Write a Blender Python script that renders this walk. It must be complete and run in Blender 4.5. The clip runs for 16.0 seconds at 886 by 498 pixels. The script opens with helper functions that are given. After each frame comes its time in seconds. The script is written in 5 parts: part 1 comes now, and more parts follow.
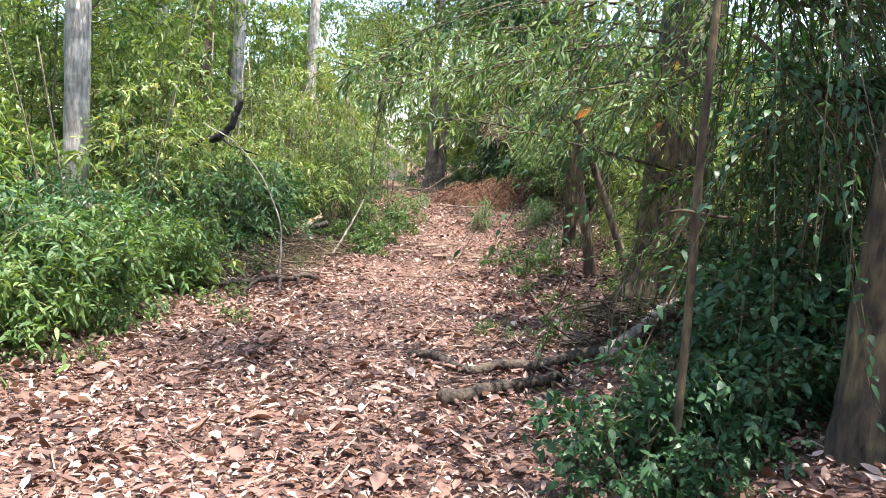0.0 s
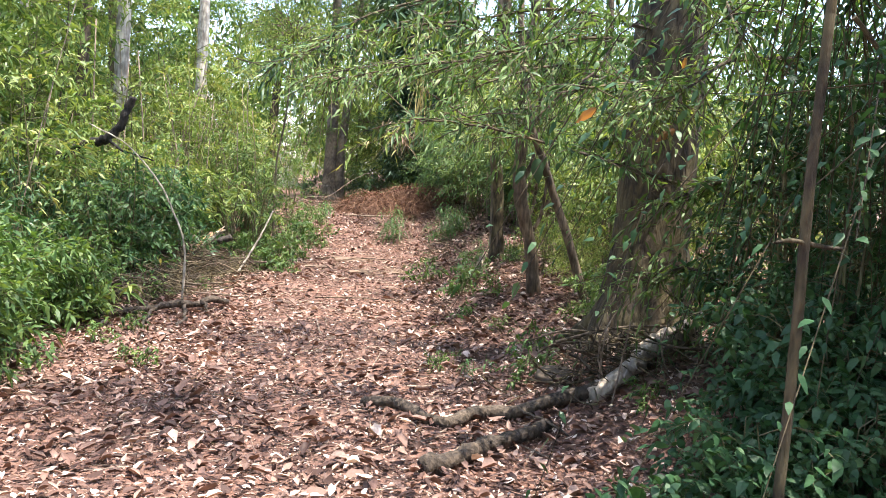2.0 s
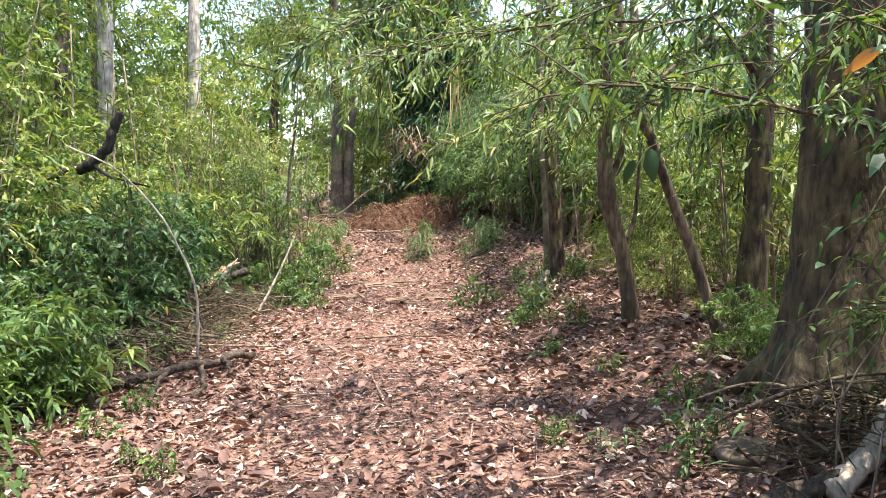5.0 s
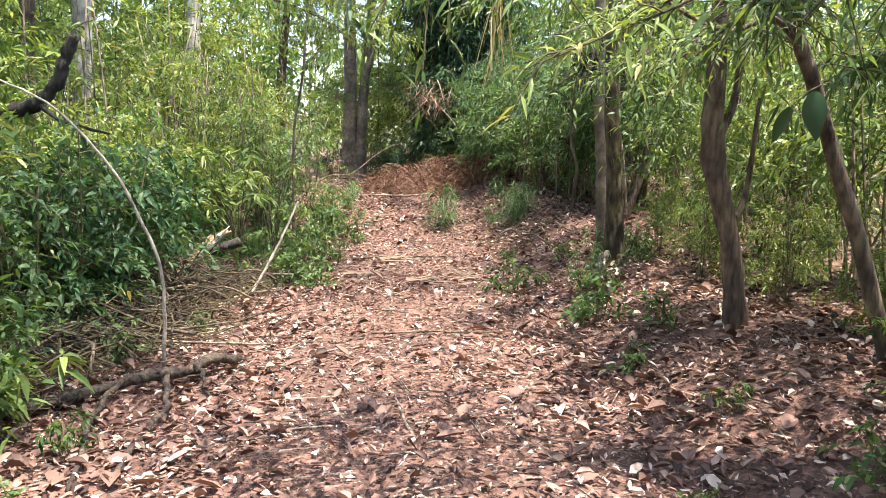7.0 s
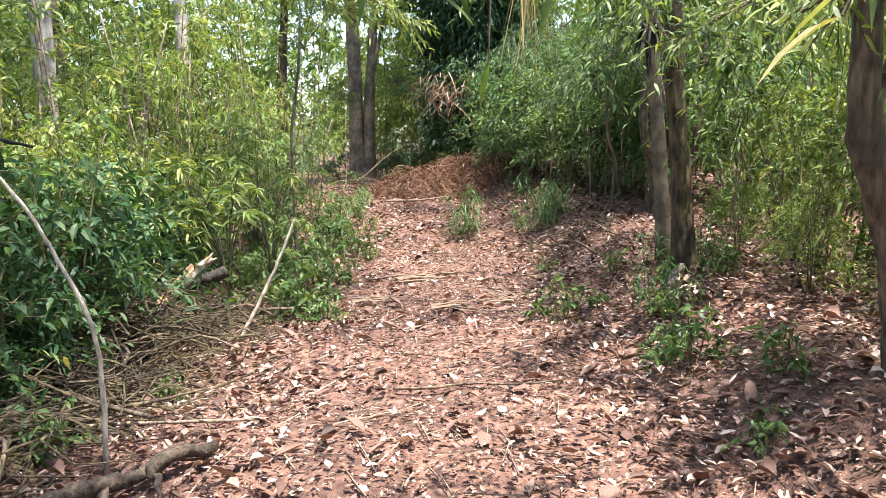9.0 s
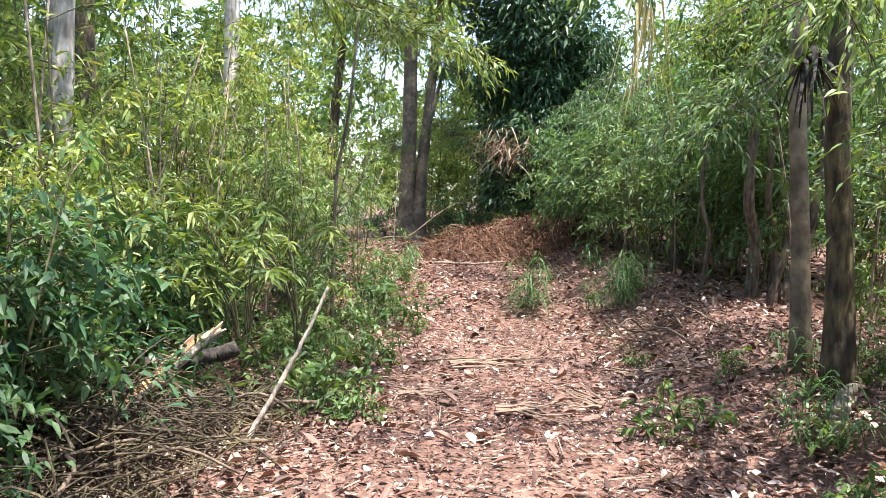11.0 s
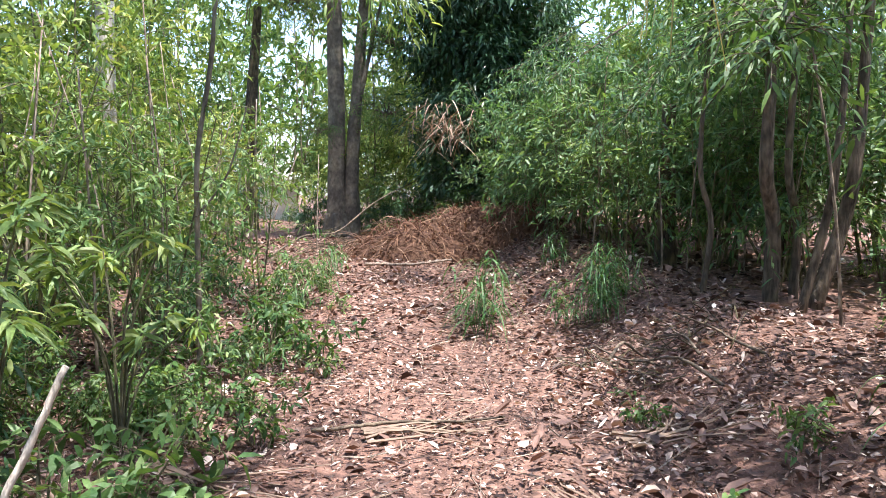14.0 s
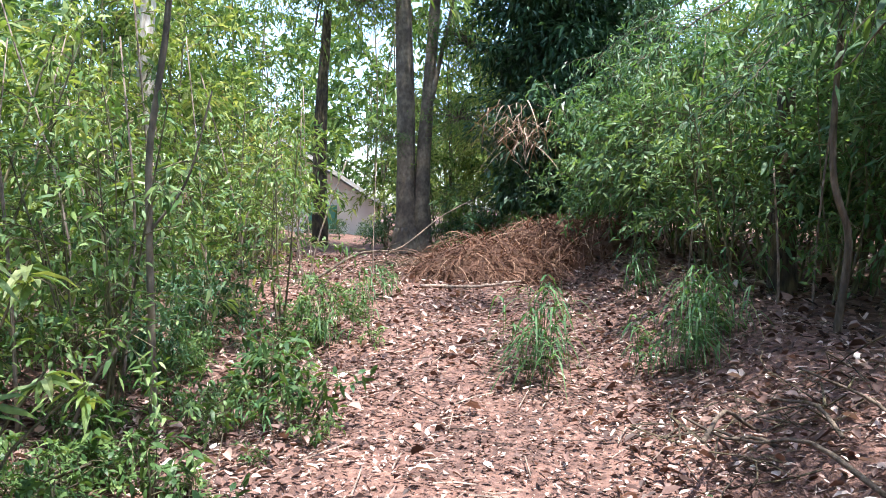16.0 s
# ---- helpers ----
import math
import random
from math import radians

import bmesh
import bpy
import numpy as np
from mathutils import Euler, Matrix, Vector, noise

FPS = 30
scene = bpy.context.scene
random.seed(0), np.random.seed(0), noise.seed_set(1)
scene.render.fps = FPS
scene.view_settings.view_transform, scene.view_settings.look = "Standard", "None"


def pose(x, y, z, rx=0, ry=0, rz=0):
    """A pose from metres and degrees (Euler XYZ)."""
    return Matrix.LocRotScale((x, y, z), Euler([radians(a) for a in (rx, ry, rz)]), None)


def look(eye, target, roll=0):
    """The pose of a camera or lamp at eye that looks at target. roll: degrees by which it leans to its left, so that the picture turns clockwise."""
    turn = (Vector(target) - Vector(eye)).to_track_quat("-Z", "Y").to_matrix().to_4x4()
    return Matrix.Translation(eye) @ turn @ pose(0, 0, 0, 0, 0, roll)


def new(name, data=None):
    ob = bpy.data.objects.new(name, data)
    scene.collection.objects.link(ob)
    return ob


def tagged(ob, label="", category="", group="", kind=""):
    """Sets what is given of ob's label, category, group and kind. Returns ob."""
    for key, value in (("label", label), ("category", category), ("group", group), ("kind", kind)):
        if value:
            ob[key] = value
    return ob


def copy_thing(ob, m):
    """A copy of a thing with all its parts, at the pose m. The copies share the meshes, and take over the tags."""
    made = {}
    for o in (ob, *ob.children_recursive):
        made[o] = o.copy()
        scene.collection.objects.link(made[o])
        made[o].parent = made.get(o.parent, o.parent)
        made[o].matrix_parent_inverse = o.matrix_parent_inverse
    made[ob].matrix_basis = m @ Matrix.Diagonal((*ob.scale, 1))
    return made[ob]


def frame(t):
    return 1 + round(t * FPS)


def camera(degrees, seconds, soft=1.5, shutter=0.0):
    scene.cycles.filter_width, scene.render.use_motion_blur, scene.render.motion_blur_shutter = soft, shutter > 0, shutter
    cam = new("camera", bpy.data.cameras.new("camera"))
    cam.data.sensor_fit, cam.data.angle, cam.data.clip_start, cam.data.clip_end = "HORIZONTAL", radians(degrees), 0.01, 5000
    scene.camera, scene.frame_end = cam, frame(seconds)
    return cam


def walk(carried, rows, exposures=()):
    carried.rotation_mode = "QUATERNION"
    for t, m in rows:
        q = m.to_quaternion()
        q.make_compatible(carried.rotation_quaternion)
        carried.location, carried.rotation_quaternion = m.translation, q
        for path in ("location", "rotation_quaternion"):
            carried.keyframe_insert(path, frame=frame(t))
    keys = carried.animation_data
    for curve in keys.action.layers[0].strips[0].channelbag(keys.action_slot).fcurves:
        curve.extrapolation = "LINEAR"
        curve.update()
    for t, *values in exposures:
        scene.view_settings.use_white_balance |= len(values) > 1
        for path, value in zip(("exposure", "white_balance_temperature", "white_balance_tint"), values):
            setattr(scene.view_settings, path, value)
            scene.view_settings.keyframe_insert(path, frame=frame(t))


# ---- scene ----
cam = camera(59.6, 16.0, soft=0.9)
METRES, EYE, TILT, LEAN, TURN = 12.0, 1.5, 0.0, 0.0, -2.3
ROWS = [
    (0.0, 0.0, 0.0, 0.0, 0.41, -6.32, -3.71),
    (0.5, -0.0135, 0.0121, 0.0011, -1.36, -7.32, -2.42),
    (1.0, -0.024, 0.0392, 0.001, -1.07, -6.3, -1.5),
    (1.5, -0.0295, 0.0595, -0.0013, -2.16, -5.25, -1.67),
    (2.0, -0.0424, 0.0847, -0.0007, -8.1, -5.29, -4.02),
    (2.5, -0.0532, 0.0973, -0.0002, -11.57, -5.03, -2.38),
    (3.0, -0.0555, 0.1277, -0.0015, -10.17, -5.52, -1.49),
    (3.5, -0.0624, 0.1573, -0.0007, -7.68, -5.22, -1.26),
    (4.0, -0.0729, 0.1865, 0.0019, -8.12, -4.75, -0.92),
    (4.2, -0.0758, 0.1927, 0.0007, -7.65, -5.3, 0.8),
    (6.3, -0.0764, 0.3278, -0.0056, -10.1, -3.57, -1.9),
    (6.5, -0.0764, 0.3407, -0.0081, -9.41, -4.47, -1.8),
    (7.0, -0.0774, 0.3797, -0.0071, -7.66, -7.5, -1.4),
    (7.5, -0.0747, 0.4152, -0.0108, -7.39, -6.93, 0.71),
    (8.0, -0.0716, 0.445, -0.0098, -5.31, -7.34, -0.43),
    (8.5, -0.0768, 0.4791, -0.0067, -6.63, -9.12, -0.84),
    (9.0, -0.0732, 0.5061, -0.0079, -7.03, -7.6, 1.29),
    (9.2, -0.0722, 0.524, -0.0097, -5.26, -3.55, 0.49),
    (11.3, -0.0790, 0.6585, -0.0108, -3.67, -3.14, -2.1),
    (11.5, -0.0785, 0.6747, -0.0101, -3.92, -3.03, -0.91),
    (12.0, -0.074, 0.7046, -0.0112, -6.04, -3.98, 1.51),
    (12.5, -0.0631, 0.741, -0.0114, -6.74, -5.46, 0.58),
    (13.0, -0.0582, 0.777, -0.0132, -7.07, -5.15, -2.33),
    (13.5, -0.054, 0.8016, -0.0124, -8.71, -4.54, 0.37),
    (14.0, -0.0419, 0.8374, -0.0126, -7.47, -3.92, -0.04),
    (14.5, -0.0339, 0.8652, -0.0164, -4.85, -3.74, -1.57),
    (15.0, -0.0219, 0.9003, -0.0125, -5.35, -3.11, 0.01),
    (15.5, 0.0006, 0.9325, -0.0137, -3.78, -2.42, -1.29),
    (16.0, 0.0076, 0.9624, -0.0153, -0.23, -2.85, 0.32),
]
walk(cam, [(t, pose(0, 0, EYE, TILT, LEAN, TURN) @ pose(METRES * x, METRES * y, METRES * z, 90 + pitch, roll, yaw)) for t, x, y, z, yaw, pitch, roll in ROWS],
     [(0, 2.16, 6500, 10), (3.5, 2.14, 6900, 10), (9, 2.16, 6800, 10), (11.3, 2.14, 6500, 10), (13, 2.10, 6350, 10), (16, 2.04, 5950, 10)])

# ---- world and light ----
SUN_EL, SUN_AZ = 77.0, 128.0          # degrees above the horizon; from +y towards +x
world = bpy.data.worlds.new("world")
scene.world = world
world.use_nodes = True
wn = world.node_tree
sky = wn.nodes.new("ShaderNodeTexSky")
sky.sky_type = "NISHITA"
sky.sun_disc = False
sky.sun_elevation, sky.sun_rotation = radians(SUN_EL), radians(SUN_AZ)
sky.air_density, sky.dust_density = 1.0, 1.5
wn.nodes["Background"].inputs["Strength"].default_value = 0.15
wn.links.new(sky.outputs["Color"], wn.nodes["Background"].inputs["Color"])
sun = new("sun", bpy.data.lights.new("sun", "SUN"))
sun.data.energy, sun.data.angle, sun.data.color = 3.4, radians(0.6), (1.0, 0.95, 0.88)
sd = Vector((math.sin(radians(SUN_AZ)) * math.cos(radians(SUN_EL)), math.cos(radians(SUN_AZ)) * math.cos(radians(SUN_EL)), math.sin(radians(SUN_EL))))
sun.matrix_world = look(sd * 60, (0, 0, 0))

# ---- materials ----


def nodes_of(name):
    m = bpy.data.materials.new(name)
    m.use_nodes = True
    t = m.node_tree
    return m, t, t.nodes["Principled BSDF"]


def ramp(t, stops):
    r = t.nodes.new("ShaderNodeValToRGB")
    e = r.color_ramp.elements
    e[0].position, e[0].color = stops[0][0], (*stops[0][1], 1)
    e[1].position, e[1].color = stops[-1][0], (*stops[-1][1], 1)
    for p, c in stops[1:-1]:
        n = e.new(p)
        n.color = (*c, 1)
    return r


def leaf_material(name, stops, rough=0.42, trans=0.35, tint=(1.25, 1.2, 0.5), spread=0.3):
    """Leaves: colour varies from leaf to leaf and from plant to plant; some light comes through."""
    m, t, b = nodes_of(name)
    geo, info = t.nodes.new("ShaderNodeNewGeometry"), t.nodes.new("ShaderNodeObjectInfo")
    mix = t.nodes.new("ShaderNodeMath")
    mix.operation = "MULTIPLY_ADD"
    mix.inputs[1].default_value = spread
    t.links.new(info.outputs["Random"], mix.inputs[0])
    sc = t.nodes.new("ShaderNodeMath")
    sc.operation = "MULTIPLY"
    sc.inputs[1].default_value = 1 - spread
    t.links.new(geo.outputs["Random Per Island"], sc.inputs[0])
    t.links.new(sc.outputs[0], mix.inputs[2])
    r = ramp(t, stops)
    t.links.new(mix.outputs[0], r.inputs[0])
    nz = t.nodes.new("ShaderNodeTexNoise")
    nz.inputs["Scale"].default_value = 60
    hs = t.nodes.new("ShaderNodeMixRGB")
    hs.blend_type = "OVERLAY"
    hs.inputs[0].default_value = 0.35
    t.links.new(r.outputs[0], hs.inputs[1])
    t.links.new(nz.outputs["Fac"], hs.inputs[2])
    t.links.new(hs.outputs[0], b.inputs["Base Color"])
    b.inputs["Roughness"].default_value = rough
    b.inputs["Specular IOR Level"].default_value = 0.32
    tr = t.nodes.new("ShaderNodeBsdfTranslucent")
    tc = t.nodes.new("ShaderNodeMixRGB")
    tc.blend_type = "MULTIPLY"
    tc.inputs[0].default_value = 1
    tc.inputs[2].default_value = (*tint, 1)
    t.links.new(hs.outputs[0], tc.inputs[1])
    t.links.new(tc.outputs[0], tr.inputs["Color"])
    ms = t.nodes.new("ShaderNodeMixShader")
    ms.inputs[0].default_value = trans
    t.links.new(b.outputs[0], ms.inputs[1])
    t.links.new(tr.outputs[0], ms.inputs[2])
    t.links.new(ms.outputs[0], t.nodes["Material Output"].inputs["Surface"])
    return m


def bark_material(name, dark, light, scale=9.0, stretch=0.22, bump=0.6, rough=0.88, blotch=None):
    m, t, b = nodes_of(name)
    tc, mp = t.nodes.new("ShaderNodeTexCoord"), t.nodes.new("ShaderNodeMapping")
    mp.inputs["Scale"].default_value = (1, 1, stretch)
    t.links.new(tc.outputs["Object"], mp.inputs["Vector"])
    n1, n2 = t.nodes.new("ShaderNodeTexNoise"), t.nodes.new("ShaderNodeTexNoise")
    n1.inputs["Scale"].default_value, n1.inputs["Detail"].default_value = scale * 3, 8
    n2.inputs["Scale"].default_value, n2.inputs["Detail"].default_value = scale * 0.5, 3
    t.links.new(mp.outputs[0], n1.inputs["Vector"])
    t.links.new(tc.outputs["Object"], n2.inputs["Vector"])
    r = ramp(t, [(0.33, dark), (0.66, light)])
    t.links.new(n1.outputs["Fac"], r.inputs[0])
    r2 = ramp(t, [(0.42, (0.55, 0.55, 0.55)), (0.6, blotch or (1.15, 1.15, 1.1))])
    t.links.new(n2.outputs["Fac"], r2.inputs[0])
    mu = t.nodes.new("ShaderNodeMixRGB")
    mu.blend_type = "MULTIPLY"
    mu.inputs[0].default_value = 1
    t.links.new(r.outputs[0], mu.inputs[1])
    t.links.new(r2.outputs[0], mu.inputs[2])
    t.links.new(mu.outputs[0], b.inputs["Base Color"])
    b.inputs["Roughness"].default_value = rough
    bp = t.nodes.new("ShaderNodeBump")
    bp.inputs["Strength"].default_value, bp.inputs["Distance"].default_value = bump, 0.03
    t.links.new(n1.outputs["Fac"], bp.inputs["Height"])
    t.links.new(bp.outputs[0], b.inputs["Normal"])
    return m


def soil_material():
    m, t, b = nodes_of("soil")
    tc = t.nodes.new("ShaderNodeTexCoord")
    n1, n2, n3 = (t.nodes.new("ShaderNodeTexNoise") for _ in range(3))
    v = t.nodes.new("ShaderNodeTexVoronoi")
    for n, s, d in ((n1, 1.1, 4), (n2, 14, 8), (n3, 90, 4)):
        n.inputs["Scale"].default_value, n.inputs["Detail"].default_value = s, d
        t.links.new(tc.outputs["Object"], n.inputs["Vector"])
    v.inputs["Scale"].default_value = 26
    wv = t.nodes.new("ShaderNodeMixRGB")
    wv.blend_type = "ADD"
    wv.inputs[0].default_value = 0.08
    t.links.new(tc.outputs["Object"], wv.inputs[1])
    t.links.new(n2.outputs["Color"], wv.inputs[2])
    t.links.new(wv.outputs[0], v.inputs["Vector"])
    r = ramp(t, [(0.3, (0.085, 0.047, 0.036)), (0.5, (0.18, 0.105, 0.081)), (0.72, (0.285, 0.18, 0.142))])
    t.links.new(n2.outputs["Fac"], r.inputs[0])
    # crumbled leaf scraps
    bw = t.nodes.new("ShaderNodeRGBToBW")
    t.links.new(v.outputs["Color"], bw.inputs[0])
    r2 = ramp(t, [(0.0, (0.45, 0.42, 0.42)), (0.5, (0.9, 0.85, 0.82)), (1.0, (1.6, 1.5, 1.45))])
    t.links.new(bw.outputs[0], r2.inputs[0])
    mu = t.nodes.new("ShaderNodeMixRGB")
    mu.blend_type = "MULTIPLY"
    mu.inputs[0].default_value = 0.75
    t.links.new(r.outputs[0], mu.inputs[1])
    t.links.new(r2.outputs[0], mu.inputs[2])
    r3 = ramp(t, [(0.35, (0.75, 0.72, 0.72)), (0.65, (1.15, 1.08, 1.05))])
    t.links.new(n1.outputs["Fac"], r3.inputs[0])
    mu2 = t.nodes.new("ShaderNodeMixRGB")
    mu2.blend_type = "MULTIPLY"
    mu2.inputs[0].default_value = 1
    t.links.new(mu.outputs[0], mu2.inputs[1])
    t.links.new(r3.outputs[0], mu2.inputs[2])
    t.links.new(mu2.outputs[0], b.inputs["Base Color"])
    b.inputs["Roughness"].default_value = 0.95
    ad = t.nodes.new("ShaderNodeMath")
    t.links.new(n3.outputs["Fac"], ad.inputs[0])
    t.links.new(bw.outputs[0], ad.inputs[1])
    bp = t.nodes.new("ShaderNodeBump")
    bp.inputs["Strength"].default_value, bp.inputs["Distance"].default_value = 0.9, 0.015
    t.links.new(ad.outputs[0], bp.inputs["Height"])
    t.links.new(bp.outputs[0], b.inputs["Normal"])
    return m


def plain_material(name, color, rough=0.7, scale=8.0, vary=0.25):
    m, t, b = nodes_of(name)
    tc, n = t.nodes.new("ShaderNodeTexCoord"), t.nodes.new("ShaderNodeTexNoise")
    n.inputs["Scale"].default_value, n.inputs["Detail"].default_value = scale, 6
    t.links.new(tc.outputs["Object"], n.inputs["Vector"])
    r = ramp(t, [(0.3, tuple(c * (1 - vary) for c in color)), (0.7, tuple(min(1, c * (1 + vary)) for c in color))])
    t.links.new(n.outputs["Fac"], r.inputs[0])
    t.links.new(r.outputs[0], b.inputs["Base Color"])
    b.inputs["Roughness"].default_value = rough
    bp = t.nodes.new("ShaderNodeBump")
    bp.inputs["Strength"].default_value, bp.inputs["Distance"].default_value = 0.4, 0.01
    t.links.new(n.outputs["Fac"], bp.inputs["Height"])
    t.links.new(bp.outputs[0], b.inputs["Normal"])
    return m


M_SOIL = soil_material()
M_BRIGHT = leaf_material("leaf_bright", [(0, (0.045, 0.10, 0.032)), (0.35, (0.13, 0.21, 0.06)), (0.75, (0.28, 0.35, 0.115)), (0.93, (0.40, 0.44, 0.19)), (1, (0.42, 0.31, 0.14))], rough=0.46, trans=0.38, tint=(1.3, 1.2, 0.5))
M_MID = leaf_material("leaf_mid", [(0, (0.028, 0.07, 0.024)), (0.5, (0.09, 0.165, 0.05)), (0.9, (0.20, 0.28, 0.09)), (1, (0.28, 0.35, 0.15))], rough=0.47, trans=0.36)
M_BLUE = leaf_material("leaf_blue_green", [(0, (0.035, 0.085, 0.04)), (0.5, (0.10, 0.19, 0.085)), (0.9, (0.21, 0.31, 0.15)), (1, (0.27, 0.36, 0.18))], rough=0.48, trans=0.45)
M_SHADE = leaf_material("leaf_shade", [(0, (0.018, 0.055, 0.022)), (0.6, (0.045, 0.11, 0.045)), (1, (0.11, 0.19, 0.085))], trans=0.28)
M_DARK = leaf_material("leaf_dark", [(0, (0.018, 0.045, 0.022)), (0.6, (0.045, 0.10, 0.05)), (1, (0.13, 0.20, 0.12))], rough=0.38, trans=0.22)
M_GRASS = leaf_material("grass_blade", [(0, (0.05, 0.12, 0.045)), (0.6, (0.10, 0.20, 0.075)), (0.88, (0.19, 0.29, 0.12)), (1, (0.34, 0.33, 0.18))], rough=0.35, trans=0.36)
M_LITTER = leaf_material("dry_leaf", [(0, (0.03, 0.016, 0.013)), (0.3, (0.095, 0.051, 0.04)), (0.6, (0.215, 0.127, 0.1)), (0.82, (0.40, 0.275, 0.225)), (0.95, (0.68, 0.55, 0.47)), (1, (0.78, 0.68, 0.58))], rough=0.6, trans=0.1, tint=(1.1, 0.85, 0.6), spread=0.05)
M_ORANGE = leaf_material("orange_leaf", [(0, (0.30, 0.14, 0.06)), (1, (0.42, 0.26, 0.13))], trans=0.4, tint=(1.2, 0.9, 0.4))
# the dark tree's shade on the mound is put into these browns
M_STRAW = leaf_material("dry_straw", [(0, (0.04, 0.018, 0.012)), (0.5, (0.115, 0.056, 0.034)), (0.9, (0.22, 0.122, 0.076)), (1, (0.40, 0.27, 0.185))], rough=0.8, trans=0.12, tint=(1.1, 0.8, 0.5), spread=0.0)
M_DEADFROND = leaf_material("dead_frond", [(0, (0.16, 0.10, 0.07)), (1, (0.38, 0.28, 0.21))], rough=0.8, trans=0.15, tint=(1.1, 0.9, 0.6), spread=0.0)
M_PALEFROND = leaf_material("pale_frond", [(0, (0.28, 0.24, 0.10)), (1, (0.46, 0.40, 0.2))], rough=0.7, trans=0.3, tint=(1.1, 1.0, 0.6), spread=0.0)
M_BARK = bark_material("bark_brown", (0.055, 0.038, 0.026), (0.22, 0.16, 0.115), bump=0.9)
M_BARKDARK = bark_material("bark_dark", (0.03, 0.021, 0.014), (0.15, 0.108, 0.07), scale=8.0, stretch=0.3, bump=1.0, blotch=(1.1, 1.2, 0.95))
M_BARKGREY = bark_material("bark_grey", (0.13, 0.10, 0.072), (0.25, 0.20, 0.15), scale=6.0, stretch=0.7, bump=0.5)
M_BARKWHITE = bark_material("bark_white", (0.40, 0.33, 0.28), (0.74, 0.68, 0.62), blotch=(1.1, 1.08, 1.05))
M_STEM = bark_material("stem_green_brown", (0.08, 0.07, 0.035), (0.22, 0.19, 0.10), scale=14)
M_TWIG = bark_material("dry_twig", (0.17, 0.115, 0.085), (0.40, 0.31, 0.25), scale=20)
M_PALEWOOD = bark_material("pale_wood", (0.30, 0.24, 0.19), (0.58, 0.50, 0.42), scale=12, blotch=(1.2, 1.15, 1.1))
M_ORANGEWOOD = bark_material("split_wood", (0.38, 0.19, 0.085), (0.62, 0.40, 0.24), scale=12)
M_WETWOOD = bark_material("damp_dead_wood", (0.03, 0.021, 0.015), (0.12, 0.088, 0.066), scale=12, stretch=0.5, bump=0.8)
M_CHAR = bark_material("dead_black_wood", (0.012, 0.010, 0.009), (0.055, 0.042, 0.035), scale=12)
M_STONE = plain_material("mossy_stone", (0.10, 0.075, 0.055), 0.95, 12, 0.5)
M_PALESTICK = bark_material("bare_pale_stick", (0.36, 0.30, 0.25), (0.62, 0.54, 0.46), scale=18, blotch=(1.1, 1.1, 1.05))
M_WALL = plain_material("white_plaster", (0.72, 0.71, 0.68), 0.85, 3, 0.08)
M_ROOF = plain_material("grey_roof", (0.17, 0.15, 0.14), 0.8, 6)
M_FASCIA = plain_material("pale_board", (0.62, 0.58, 0.52), 0.7, 6, 0.12)
M_DOOR = plain_material("green_shutter", (0.05, 0.20, 0.15), 0.6, 6, 0.15)

# ---- lie of the land ----
RNG = np.random.default_rng(7)


def smooth(a, b, v):
    u = np.clip((np.asarray(v, float) - a) / (b - a), 0, 1)
    return u * u * (3 - 2 * u)


def lane(y):
    """The middle of the trodden way."""
    return np.interp(y, [0, 9, 13, 17, 22], [-0.2, -0.2, 0.4, 1.0, 1.4])


def land(x, y):
    x, y = np.asarray(x, float), np.asarray(y, float)
    d = x - lane(y)
    z = np.interp(y, [-5, 0, 4, 7, 9, 13, 16, 18, 22, 28, 40, 90], [0, 0, -0.05, -0.1, -0.15, -0.1, -0.05, 0.08, 0.3, 0.45, 0.6, 0.8])
    z = z + 0.42 * smooth(1.15, 2.5, d) + 0.1 * smooth(1.5, 4, -d)
    z = z + 2.1 * smooth(23, 31, y) * smooth(-2.4, -5.5, x) * (1 - 0.8 * smooth(33, 36, y) * smooth(-9, -4, x))
    near = 1 - smooth(15, 40, np.hypot(x, y - 10))
    bump = 0.022 * np.sin(2.1 * x + 1.3 * np.sin(1.7 * y)) + 0.018 * np.sin(3.3 * y + 1.1 * np.sin(2.3 * x + 1)) + 0.01 * np.sin(7.1 * x + 3) * np.sin(6.3 * y)
    return z + bump * near


def gz(x, y):
    return float(land(x, y))


# ---- mesh helpers ----


class Geo:
    """Gathers vertices and faces of three or four corners."""

    def __init__(self):
        self.v, self.t, self.q, self.n = [], [], [], 0

    def add(self, v, tris=None, quads=None):
        v = np.asarray(v, float).reshape(-1, 3)
        if tris is not None and len(tris):
            self.t.append(np.asarray(tris, int).reshape(-1, 3) + self.n)
        if quads is not None and len(quads):
            self.q.append(np.asarray(quads, int).reshape(-1, 4) + self.n)
        self.v.append(v)
        self.n += len(v)

    def mesh(self, name, material, smooth_shade=False):
        me = bpy.data.meshes.new(name)
        v = np.concatenate(self.v)
        t = np.concatenate(self.t) if self.t else np.zeros((0, 3), int)
        q = np.concatenate(self.q) if self.q else np.zeros((0, 4), int)
        me.vertices.add(len(v))
        me.vertices.foreach_set("co", v.astype(np.float32).ravel())
        me.loops.add(t.size + q.size)
        me.loops.foreach_set("vertex_index", np.concatenate([t.ravel(), q.ravel()]).astype(np.int32))
        me.polygons.add(len(t) + len(q))
        start = np.concatenate([np.arange(len(t)) * 3, len(t) * 3 + np.arange(len(q)) * 4])
        me.polygons.foreach_set("loop_start", start.astype(np.int32))
        me.polygons.foreach_set("use_smooth", np.full(len(start), smooth_shade))
        me.update(calc_edges=True)
        me.materials.append(material)
        return me


